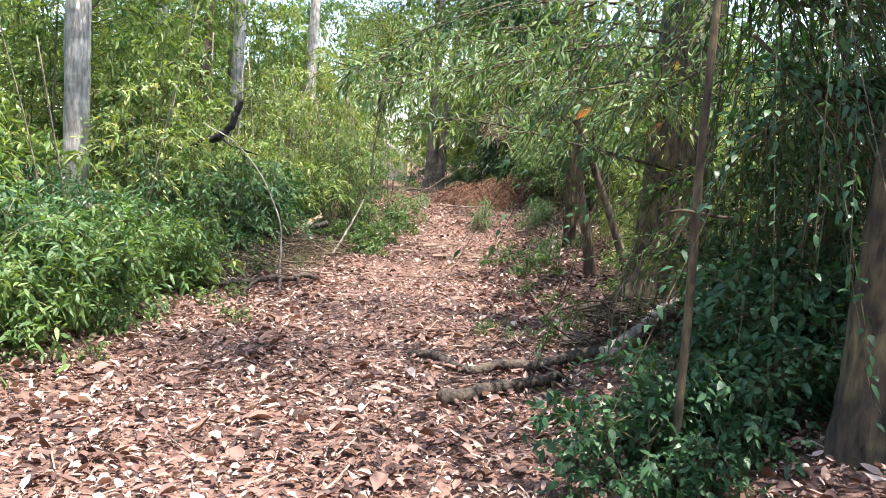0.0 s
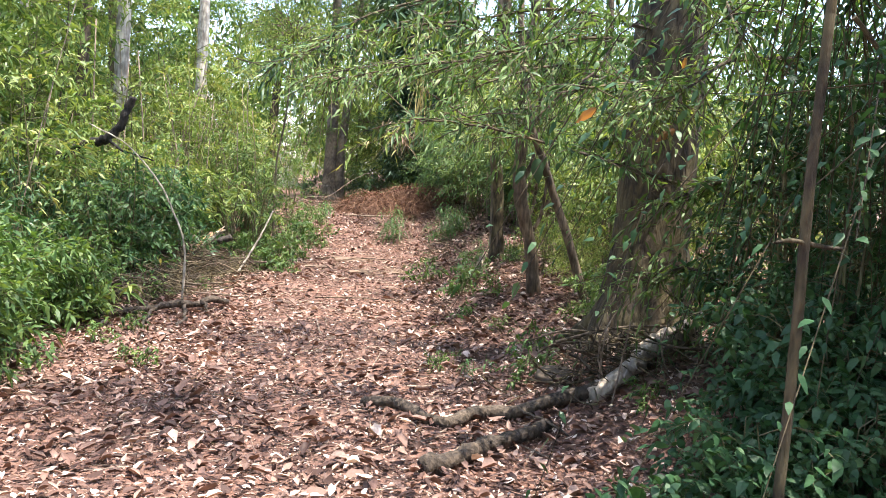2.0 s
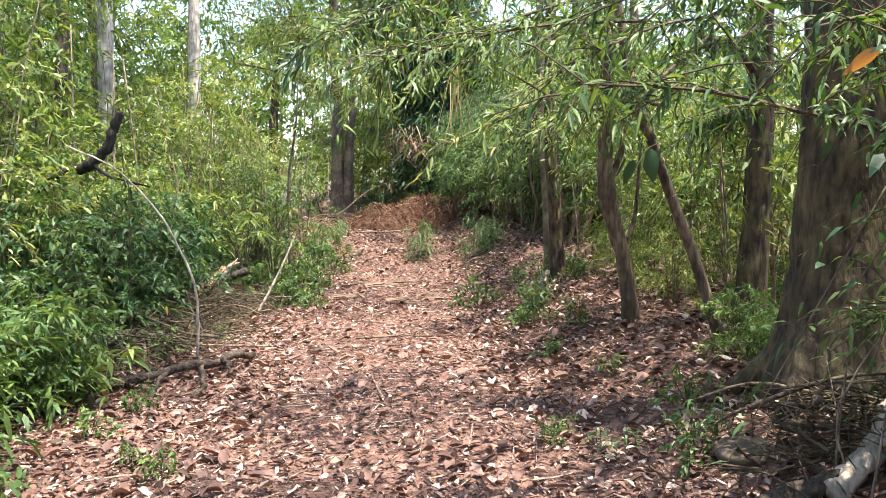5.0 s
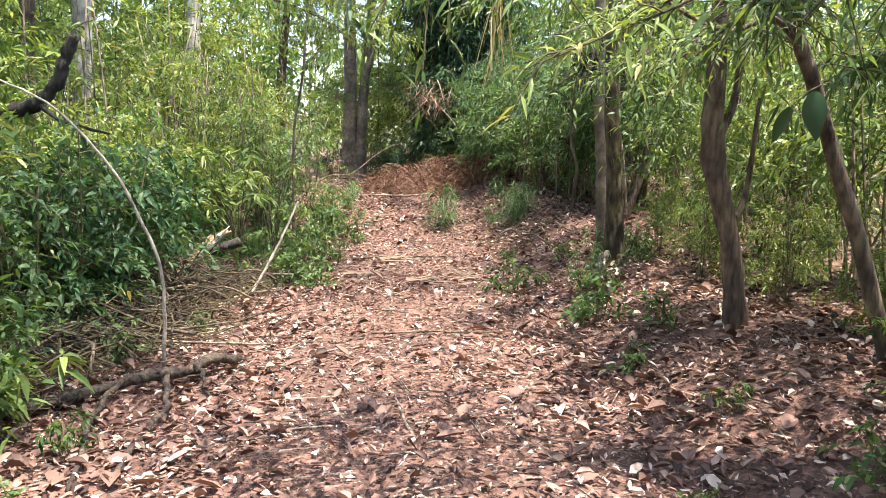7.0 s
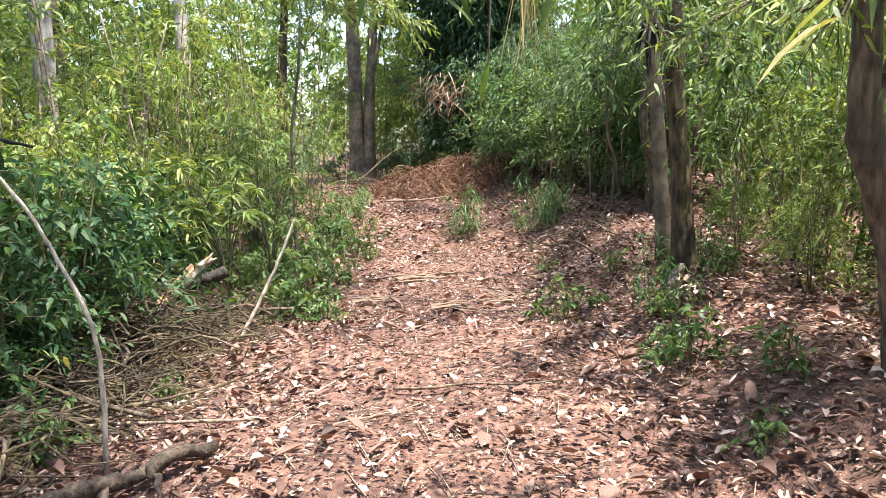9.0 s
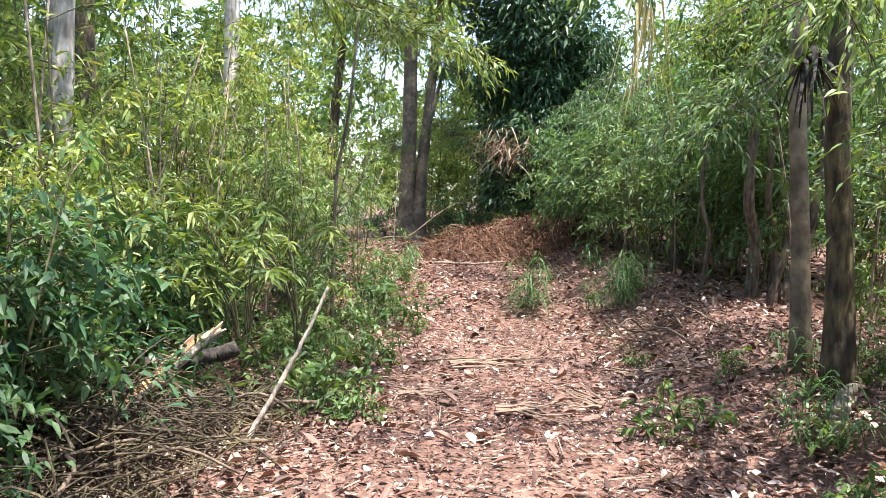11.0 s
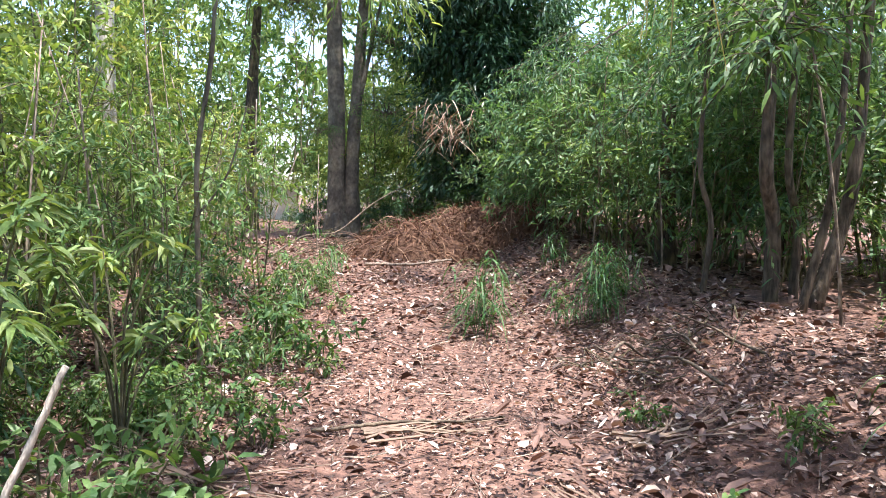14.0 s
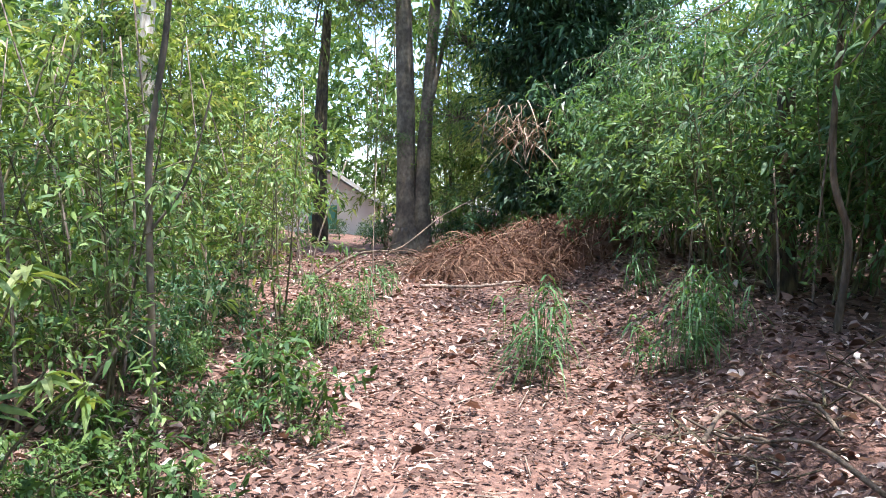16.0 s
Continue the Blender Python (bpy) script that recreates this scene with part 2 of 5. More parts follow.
def unit(a):
    return a / np.maximum(np.linalg.norm(a, axis=-1, keepdims=True), 1e-9)


def add_leaves(g, pos, way, length, width, fold=0.25, droop=0.2, rng=RNG, fine=True, lance=False):
    """Pointed leaves, folded along the rib and bent towards the tip: eight triangles each, or four, or two."""
    n = len(pos)
    if not n:
        return
    way = unit(way)
    length = np.broadcast_to(length, n)[:, None]
    width = np.broadcast_to(width, n)[:, None]
    up = np.tile([0, 0, 1.0], (n, 1)) + rng.normal(0, 0.45, (n, 3))
    side = unit(np.cross(way, up))
    nrm = np.cross(side, way)
    down = np.array([0, 0, 1.0])
    tip = pos + way * length - down * length * droop
    near, far = pos + way * length * 0.3 - down * length * droop * 0.08, pos + way * length * 0.68 - down * length * droop * 0.42
    lift = nrm * width * fold
    if fine:
        v = np.stack([pos, near + side * width * 0.48 + lift, near, near - side * width * 0.48 + lift, far + side * width * 0.36 + lift * 0.7, far, far - side * width * 0.36 + lift * 0.7, tip], 1)
        k = np.arange(n)[:, None] * 8
        t = np.concatenate([k + f for f in ([0, 1, 2], [0, 2, 3], [1, 4, 5], [1, 5, 2], [2, 5, 6], [2, 6, 3], [4, 7, 5], [5, 7, 6])])
    elif lance:
        v = np.stack([pos, near + side * width * 0.48 + lift, near - side * width * 0.48, far + side * width * 0.36 + lift * 0.7, far - side * width * 0.36, tip], 1)
        k = np.arange(n)[:, None] * 6
        t = np.concatenate([k + f for f in ([0, 1, 2], [1, 3, 2], [2, 3, 4], [3, 5, 4])])
    else:
        mid = pos + way * length * 0.45
        v = np.stack([pos, mid + side * width / 2 + lift, mid - side * width / 2 + lift, tip], 1)
        k = np.arange(n)[:, None] * 4
        t = np.concatenate([k + [0, 1, 3], k + [0, 3, 2]])
    g.add(v, t)


def add_tube(g, pts, radii, sides=6, rough=0.0, rng=RNG, cap=True):
    pts = np.asarray(pts, float)
    n = len(pts)
    radii = np.broadcast_to(radii, n)
    tan = unit(np.gradient(pts, axis=0))
    ref = np.array([0.3, 0.9, 0.1]) if abs(tan[0][2]) > 0.7 else np.array([0, 0, 1.0])
    a = unit(np.cross(tan, ref))
    b = np.cross(tan, a)
    ang = np.linspace(0, 2 * np.pi, sides, endpoint=False)
    r = radii[:, None] * (1 + rough * rng.normal(0, 1, (n, sides)))
    v = pts[:, None] + r[..., None] * (np.cos(ang)[None, :, None] * a[:, None] + np.sin(ang)[None, :, None] * b[:, None])
    i, j = np.meshgrid(np.arange(n - 1), np.arange(sides), indexing="ij")
    i, j = i.ravel(), j.ravel()
    k = (j + 1) % sides
    q = np.stack([i * sides + j, i * sides + k, (i + 1) * sides + k, (i + 1) * sides + j], 1)
    v = v.reshape(-1, 3)
    tris = []
    if cap:
        v = np.concatenate([v, pts[:1], pts[-1:]])
        for j in range(sides):
            tris += [(n * sides, (j + 1) % sides, j), (n * sides + 1, (n - 1) * sides + j, (n - 1) * sides + (j + 1) % sides)]
    g.add(v, tris, q)


def spline(pts, n):
    """A smooth line through a few points."""
    p = np.asarray(pts, float)
    p = np.concatenate([2 * p[:1] - p[1:2], p, 2 * p[-1:] - p[-2:-1]])
    out = []
    for u in np.linspace(0, len(p) - 3 - 1e-6, n):
        i = int(u)
        f = u - i
        a, b, c, d = p[i:i + 4]
        out.append(0.5 * (2 * b + (c - a) * f + (2 * a - 5 * b + 4 * c - d) * f * f + (3 * b - a - 3 * c + d) * f ** 3))
    return np.array(out)


def part(name, g, material, parent, label="", shade=False):
    """Links gathered geometry (or a finished mesh) as one mesh object under a thing."""
    me = g.mesh(name, material, shade) if isinstance(g, Geo) else g
    ob = new(name, me)
    ob.parent = parent
    return tagged(ob, label)


def thing(name, at, label, category, group="", turn=0.0, size=1.0):
    ob = new(name)
    ob.empty_display_size = 0.2
    ob.matrix_basis = pose(*at, 0, 0, turn) @ Matrix.Scale(size, 4)
    return tagged(ob, label, category, group)


def at_ground(x, y, turn=0.0, size=1.0, sink=0.02, lean=(0, 0)):
    return pose(x, y, gz(x, y) - sink, lean[0], lean[1], turn) @ Matrix.Scale(size, 4)


def place(ob, x, y, turn, size, sink=0.02, lean=(0, 0)):
    """A copy of a plant that stands on the ground at its own turn and size."""
    c = copy_thing(ob, pose(x, y, gz(x, y) - sink, lean[0], lean[1], turn))
    c.scale = (size, size, size)
    return c

# ---- ground ----


def build_ground():
    def axis(lo, hi, step, far):
        core = np.arange(lo, hi + 1e-6, step)
        out = np.cumsum(np.geomspace(step * 1.3, far * 0.28, 22))
        return np.concatenate([lo - out[::-1], core, hi + out])
    xs, ys = axis(-6, 7, 0.1, 500), axis(-3, 30, 0.14, 500)
    X, Y = np.meshgrid(xs, ys)
    Z = land(X, Y) + noise_sheet(X, Y)
    nx, ny = len(xs), len(ys)
    i, j = np.meshgrid(np.arange(ny - 1), np.arange(nx - 1), indexing="ij")
    k = (i * nx + j).ravel()
    g = Geo()
    g.add(np.stack([X, Y, Z], -1), None, np.stack([k, k + 1, k + nx + 1, k + nx], 1))
    ob = new("ground", g.mesh("ground", M_SOIL, True))
    return tagged(ob, "reddish brown forest soil under dry leaves", "ground", kind="structure")


def noise_sheet(X, Y):
    return -0.012 + 0.006 * np.sin(17 * X + 2 * np.sin(9 * Y)) * np.sin(15 * Y + 2 * np.sin(11 * X))


ground = build_ground()

# ---- plants ----


def grow(rng, height, spread, stems, branches, twigs, leaves, leaf_len, leaf_wid, low=0.15, lean=0.35, twig_len=0.4, droop=0.35, fine=False, upright=0.5, lance=False):
    """A many-stemmed plant: the wood and the leaves, base at the origin."""
    woods, leafy, spray = [], Geo(), Geo()
    P, W = [], []
    for s in range(stems):
        wood = Geo()
        woods.append(wood)
        a = rng.uniform(0, 2 * np.pi)
        out = np.array([np.cos(a), np.sin(a), 0])
        h = height * rng.uniform(0.7, 1.0)
        r0 = rng.uniform(0.0, 0.12) * spread
        top = out * spread * lean * rng.uniform(0.4, 1.2) + rng.normal(0, 0.05, 3) * spread + [0, 0, h]
        p = spline([out * r0, out * r0 + (top - out * r0) * 0.45 + rng.normal(0, 0.05, 3) * height * 0.5, top], 9)
        rad = np.linspace(0.010, 0.003, 9) * (0.6 + height * 0.35)
        add_tube(wood, p, rad, 5, cap=False)
        for b in range(branches):
            u = low + (1 - low) * (b + rng.uniform(0, 1)) / branches
            i = min(int(u * 8), 7)
            o = p[i] + (p[i + 1] - p[i]) * (u * 8 - i)
            a2 = rng.uniform(0, 2 * np.pi)
            d = np.array([np.cos(a2), np.sin(a2), rng.uniform(0.1, 0.9) * upright])
            bl = spread * rng.uniform(0.35, 0.75) * (1.15 - 0.6 * u)
            e = o + d * bl
            m = o + d * bl * 0.55 + [0, 0, 0.10 * bl]
            q = spline([o, m, e - [0, 0, 0.12 * bl]], 6)
            add_tube(spray, q, np.linspace(0.005, 0.002, 6) * (0.6 + height * 0.25), 3, cap=False)
            for w in range(twigs):
                f = 0.3 + 0.7 * (w + rng.uniform(0, 1)) / twigs
                k = min(int(f * 5), 4)
                o2 = q[k] + (q[k + 1] - q[k]) * (f * 5 - k)
                d2 = unit(d + rng.normal(0, 0.55, 3))
                tl = twig_len * rng.uniform(0.6, 1.2)
                tt = np.linspace(0, 1, leaves)[:, None]
                line = o2 + d2 * tl * tt - np.array([0, 0, 1.0]) * droop * tl * tt ** 2
                edge = unit(np.cross(d2, rng.normal(0, 1, 3))) * 0.0018
                spray.add([line[0] - edge, line[0] + edge, line[-1] + edge * 0.5, line[-1] - edge * 0.5], None, [(0, 1, 2, 3)])
                lw = d2 * 0.65 + rng.normal(0, 0.8, (leaves, 3)) - np.array([0, 0, 0.22])
                P.append(line)
                W.append(lw)
    P, W = np.concatenate(P), np.concatenate(W)
    n = len(P)
    ll = leaf_len * rng.uniform(0.65, 1.25, n)
    add_leaves(leafy, P, W, ll, ll * leaf_wid * rng.uniform(0.8, 1.2, n), 0.22, 0.25, rng, fine, lance)
    return woods, leafy, spray


def plant(name, at, label, category, group, seed, m_wood, m_leaf, **kw):
    rng = np.random.default_rng(seed)
    woods, leafy, spray = grow(rng, **kw)
    ob = thing(name, (at[0], at[1], gz(*at[:2]) - 0.02), label, category, group)
    for wood in woods:
        part("stem", wood, m_wood, ob, "thin woody stem")
    tagged(part("twig_spray", spray, m_wood, ob), kind="stuff")
    part("foliage", leafy, m_leaf, ob)
    return ob


SLIM = dict(leaf_len=0.105, leaf_wid=0.25)
prot = {}


def species(key, name, label, category, group, m_leaf, variants, first, **kw):
    """A few plants of one kind; further ones are copies."""
    prot[key] = [plant(name, first[i], label, category, group, 100 + 17 * i + len(prot) * 7, M_STEM, m_leaf, **kw) for i in range(variants)]


species("front", "shrub", "low bright green slender-leaved shrub beside the path", "shrub", "shrubs along the path", M_MID, 3,
        [(-2.75, 6.3), (-2.9, 7.4), (-2.7, 8.6)], lance=True, height=1.0, spread=0.95, stems=5, branches=7, twigs=5, leaves=9, twig_len=0.28, low=0.05, **SLIM)
species("tall", "tall_shrub", "tall yellow-green slender-leaved shrub in sunlight", "shrub", "tall shrubs", M_BRIGHT, 4,
        [(-4.3, 6.4), (-5.0, 8.2), (-3.4, 10.4), (-3.2, 12.2)], lance=True, height=2.5, spread=1.35, stems=5, branches=9, twigs=5, leaves=9, twig_len=0.38, low=0.08, **SLIM)
# the low hem's shade is put into this darker leaf green
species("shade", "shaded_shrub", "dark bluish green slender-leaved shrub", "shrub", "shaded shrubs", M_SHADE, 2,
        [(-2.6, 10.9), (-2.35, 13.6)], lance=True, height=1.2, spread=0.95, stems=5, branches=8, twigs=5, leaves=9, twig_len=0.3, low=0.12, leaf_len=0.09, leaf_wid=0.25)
species("airy", "sapling", "airy green sapling with narrow willow-like leaves", "sapling", "saplings under the trees", M_BRIGHT, 4,
        [(3.3, 9.3), (3.9, 11.0), (4.4, 10.0), (4.9, 13.6)], lance=True, height=2.7, spread=1.5, stems=3, branches=9, twigs=5, leaves=13, twig_len=0.45, low=0.42, droop=0.55, leaf_len=0.11, leaf_wid=0.22)
species("dull", "slim_sapling", "slim dull green sapling with narrow leaves", "sapling", "saplings beside the path", M_MID, 3,
        [(-1.6, 17.6), (-2.3, 18.6), (-1.2, 19.4)], lance=True, height=2.5, spread=1.2, stems=3, branches=8, twigs=4, leaves=10, twig_len=0.4, low=0.3, droop=0.4, leaf_len=0.10, leaf_wid=0.24)
species("thicket", "thicket_bush", "dense dark green willow-leaved bush", "bush", "thicket of bushes", M_BLUE, 4,
        [(4.3, 19.2), (4.9, 17.6), (4.1, 21.4), (5.6, 20.3)], lance=True, height=3.0, spread=1.9, stems=6, branches=10, twigs=5, leaves=11, twig_len=0.5, low=0.2, droop=0.5, leaf_len=0.12, leaf_wid=0.25)
species("herb", "herb", "small dark green leafy herb on the forest floor", "herb", "herbs by the path", M_MID, 3,
        [(-0.95, 13.3), (1.6, 10.4), (1.5, 12.5)], height=0.42, spread=0.36, stems=4, branches=4, twigs=2, leaves=5, twig_len=0.14, low=0.15, leaf_len=0.085, leaf_wid=0.33, lance=True)
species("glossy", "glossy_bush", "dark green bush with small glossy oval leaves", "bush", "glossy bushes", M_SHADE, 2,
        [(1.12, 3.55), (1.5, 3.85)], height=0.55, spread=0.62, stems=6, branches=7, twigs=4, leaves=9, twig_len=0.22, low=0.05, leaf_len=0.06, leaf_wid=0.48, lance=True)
species("mid", "small_tree", "small tree full of sunlit yellow-green leaves", "tree", "small trees behind the shrubs", M_BRIGHT, 3,
        [(-6.2, 9.0), (-4.3, 13.5), (-5.6, 17.5)], height=5.2, spread=2.7, stems=3, branches=12, twigs=7, leaves=14, twig_len=0.65, low=0.15, droop=0.4, leaf_len=0.15, leaf_wid=0.28, lean=0.25)
species("big", "background_tree", "leafy green tree of the wood behind", "tree", "trees of the wood", M_MID, 4,
        [(-11, 19), (13, 15), (-9, 28), (12, 27)], height=7.5, spread=4.6, stems=3, branches=11, twigs=6, leaves=11, twig_len=1.1, low=0.1, droop=0.3, leaf_len=0.31, leaf_wid=0.36, lean=0.2)


species("oval", "oval_leaved_bush", "bluish green bush with broad oval leaves", "bush", "oval-leaved bushes", M_BLUE, 2,
        [(-2.45, 10.75), (-2.3, 11.45)], height=1.7, spread=0.75, stems=5, branches=9, twigs=3, leaves=6, twig_len=0.25, low=0.12, leaf_len=0.085, leaf_wid=0.46, fine=True)


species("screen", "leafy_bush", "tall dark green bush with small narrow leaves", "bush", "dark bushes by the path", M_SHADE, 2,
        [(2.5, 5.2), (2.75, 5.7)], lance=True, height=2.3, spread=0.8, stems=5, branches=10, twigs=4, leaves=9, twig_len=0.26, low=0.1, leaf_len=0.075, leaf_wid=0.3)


def scatter(key, spots, lo, hi, seed, lean=6):
    rng = np.random.default_rng(seed)
    kind = key
    for i, (x, y) in enumerate(spots):
        key = kind
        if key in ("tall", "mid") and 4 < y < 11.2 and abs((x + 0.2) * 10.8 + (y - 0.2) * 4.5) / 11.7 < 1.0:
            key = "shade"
        src = prot[key][int(rng.integers(len(prot[key])))]
        place(src, x, y, rng.uniform(0, 360), rng.uniform(lo, hi), 0.03, (rng.normal(0, lean), rng.normal(0, lean)))


def left_edge(y):
    return np.interp(y, [-2, 4, 7.2, 10.6, 11.8, 13.3, 15.1, 16.2, 18.3, 21.4, 30], [-3.0, -2.9, -2.5, -2.3, -1.6, -1.35, -0.9, -0.6, -0.2, 0.3, 0.4])


def right_edge(y):
    return np.interp(y, [-2, 5, 9, 12, 16, 18, 22, 30], [2.2, 2.6, 3.3, 3.8, 4.4, 4.0, 3.7, 4.2])


def band(seed, y0, y1, n, edge, a, b, side, jitter=0.25):
    """Spots in a strip that runs along the way, from a to b metres outside its edge."""
    rng = np.random.default_rng(seed)
    ys = np.linspace(y0, y1, n) + rng.normal(0, jitter, n)
    return [(float(edge(y) + side * rng.uniform(a, b)), float(y)) for y in ys]


# left of the way: a low hem, then rising rows
scatter("front", band(1, 3.6, 9.0, 14, left_edge, 0.15, 0.6, -1), 0.65, 1.0, 11)
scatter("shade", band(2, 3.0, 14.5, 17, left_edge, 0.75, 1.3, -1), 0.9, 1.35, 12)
scatter("tall", band(3, 3.5, 14.5, 15, left_edge, 0.95, 1.7, -1), 0.65, 0.95, 13)
scatter("tall", band(4, 4.0, 17.0, 13, left_edge, 1.9, 3.0, -1), 0.95, 1.3, 14)
scatter("tall", band(5, 5.0, 21.0, 11, left_edge, 3.2, 5.2, -1), 1.1, 1.6, 15)
scatter("oval", [(-2.7, 11.9), (-2.65, 10.1)], 0.8, 1.05, 98)
scatter("dull", band(6, 14.8, 19.5, 6, left_edge, 0.5, 2.2, -1), 0.6, 0.9, 16)
scatter("front", band(7, 15.0, 21.0, 4, left_edge, 0.2, 2.6, -1), 0.4, 0.7, 17)
scatter("tall", band(8, 16.0, 27.0, 8, left_edge, 2.4, 4.6, -1), 0.8, 1.2, 18)
scatter("mid", [(-5.5, 6.0), (-5.2, 11.5), (-4.2, 16.5), (-3.0, 21.5), (-6.5, 12.8), (-7.0, 15.5), (-6.2, 20.5), (-2.9, 25.0), (-4.5, 24.0), (2.2, 30.5), (-6.8, 8.0), (1.6, 33.0), (-7.6, 18.0), (-8.0, 11.0), (-7.4, 23.5), (2.9, 28.8), (3.6, 32.0), (1.5, 30.0), (-2.9, 31.5), (0.9, 36.0)], 0.75, 1.15, 19, 3)
# right of the way
scatter("mid", [(11.5, 7.5), (11.8, 12.5), (10.8, 15.5), (8.0, 4.0), (8.5, 19.0), (7.0, 22.5), (5.4, 25.5), (5.0, 28.5)], 0.75, 1.1, 20, 3)
scatter("airy", band(21, 8.2, 12.0, 4, right_edge, 0.3, 1.1, 1), 0.8, 1.05, 21)
scatter("dull", band(28, 12.6, 15.6, 4, right_edge, 0.1, 0.9, 1), 0.9, 1.2, 28)
scatter("tall", band(22, 3.0, 17.0, 8, right_edge, 0.9, 2.4, 1), 0.38, 0.6, 22)
scatter("tall", band(23, 3.0, 19.0, 10, right_edge, 3.4, 6.2, 1), 0.4, 0.62, 23)
scatter("tall", band(29, 5.0, 18.0, 5, right_edge, 6.0, 8.5, 1), 0.5, 0.8, 29)
scatter("thicket", band(24, 17.2, 25.5, 9, right_edge, 0.2, 1.0, 1), 0.8, 1.1, 24)
scatter("dull", band(27, 16.6, 24.5, 9, right_edge, -0.35, 0.5, 1), 0.9, 1.25, 27)
scatter("thicket", band(25, 15.0, 27.0, 10, right_edge, 1.4, 3.2, 1), 1.05, 1.4, 25)
scatter("front", band(26, 4.5, 15.0, 8, right_edge, 0.0, 1.2, 1), 0.45, 0.8, 26)
rg = np.random.default_rng(91)
scatter("front", [(1.9, 26.2), (2.4, 27.4), (1.5, 28.6), (2.9, 25.6)], 1.0, 1.5, 96)
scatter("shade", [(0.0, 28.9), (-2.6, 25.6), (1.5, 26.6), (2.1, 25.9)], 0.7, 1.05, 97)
scatter("front", [(float(rg.uniform(-3.2, -0.9)), float(rg.uniform(14.6, 20.5))) for _ in range(9)], 0.28, 0.5, 92)
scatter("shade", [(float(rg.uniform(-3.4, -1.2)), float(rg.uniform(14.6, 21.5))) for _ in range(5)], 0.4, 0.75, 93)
scatter("herb", [(float(rg.uniform(-2.6, -0.25)), float(rg.uniform(14.4, 18.5))) for _ in range(30)], 0.5, 1.0, 94)
scatter("tall", [(-2.7, 28.6), (-3.3, 27.0), (-2.3, 24.2), (-1.8, 22.8)], 0.7, 1.1, 95)
scatter("tall", [(2.9, 9.9), (3.2, 10.6), (2.85, 11.1), (3.3, 11.7), (3.1, 12.5), (3.6, 12.2), (3.0, 8.9), (3.7, 9.6)], 0.24, 0.4, 101)
scatter("airy", [(3.6, 10.2), (3.4, 12.0), (3.9, 11.4)], 0.7, 0.9, 102)
scatter("front", [(2.2, 7.55), (2.5, 7.9), (2.45, 7.3)], 0.4, 0.55, 99)
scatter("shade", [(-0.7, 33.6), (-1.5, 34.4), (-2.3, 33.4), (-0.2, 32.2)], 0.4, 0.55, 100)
# small herbs
scatter("herb", [(-0.75, 13.45), (-1.1, 13.0), (-0.6, 13.0), (-0.46, 16.5), (-0.3, 17.1), (-0.85, 16.5), (-0.62, 16.8), (-0.3, 15.6), (-0.05, 16.0), (-0.5, 15.2), (2.3, 13.5), (1.85, 14.4), (1.75, 11.0), (1.65, 10.8), (2.0, 11.6),
                 (2.4, 12.5), (2.85, 12.9), (2.6, 11.9), (2.7, 12.2), (0.2, 18.5), (0.1, 19.4), (0.72, 7.25), (0.85, 7.4), (1.6, 7.2), (-1.55, 7.1), (-1.75, 7.4), (1.3, 6.6), (1.75, 5.5), (1.55, 8.3), (1.9, 9.9), (1.4, 9.4), (3.0, 17.6), (2.6, 18.2),
                 (-1.1, 14.3), (-0.9, 14.9), (-1.6, 10.9), (-2.0, 10.1), (-2.35, 7.0), (-2.4, 6.2), (-2.1, 7.9), (-2.2, 5.4), (-1.9, 8.5)], 0.35, 0.75, 31)
scatter("herb", [(-0.95, 13.6), (-1.2, 13.4), (-0.8, 13.15), (-0.45, 16.9), (-0.15, 16.3)], 1.0, 1.4, 33)
scatter("glossy", [(1.35, 3.35), (1.75, 3.7), (1.6, 4.1), (1.95, 4.3)], 0.55, 0.9, 32)
scatter("glossy", [(1.95, 3.85), (2.35, 3.9), (2.6, 4.4), (2.2, 4.3)], 0.95, 1.25, 34)
scatter("screen", [(2.9, 5.2), (3.15, 5.9), (3.5, 6.5), (2.85, 4.6), (2.35, 4.55), (3.6, 5.4), (4.0, 6.2), (3.3, 4.4)], 0.9, 1.25, 35)
# the wood all round
ring = []
rr = np.random.default_rng(41)
for y in np.linspace(-6, 34, 9):
    ring += [(float(rr.uniform(-16, -12)), float(y)), (float(rr.uniform(13, 17)), float(y + 1.5))]
for x in np.linspace(-14, 16, 12):
    ring.append((float(x), float(rr.uniform(38, 44))))
for x in np.linspace(-24, 28, 13):
    ring.append((float(x), float(rr.uniform(50, 60))))
for x in np.linspace(-9, 9, 6):
    ring.append((float(x), float(rr.uniform(-9, -6))))
scatter("big", [p for p in ring if not (-4.5 < p[0] < -0.5 and p[1] > 30 and p[1] < 48)], 0.95, 1.6, 42, 3)

# ---- trees with trunks ----


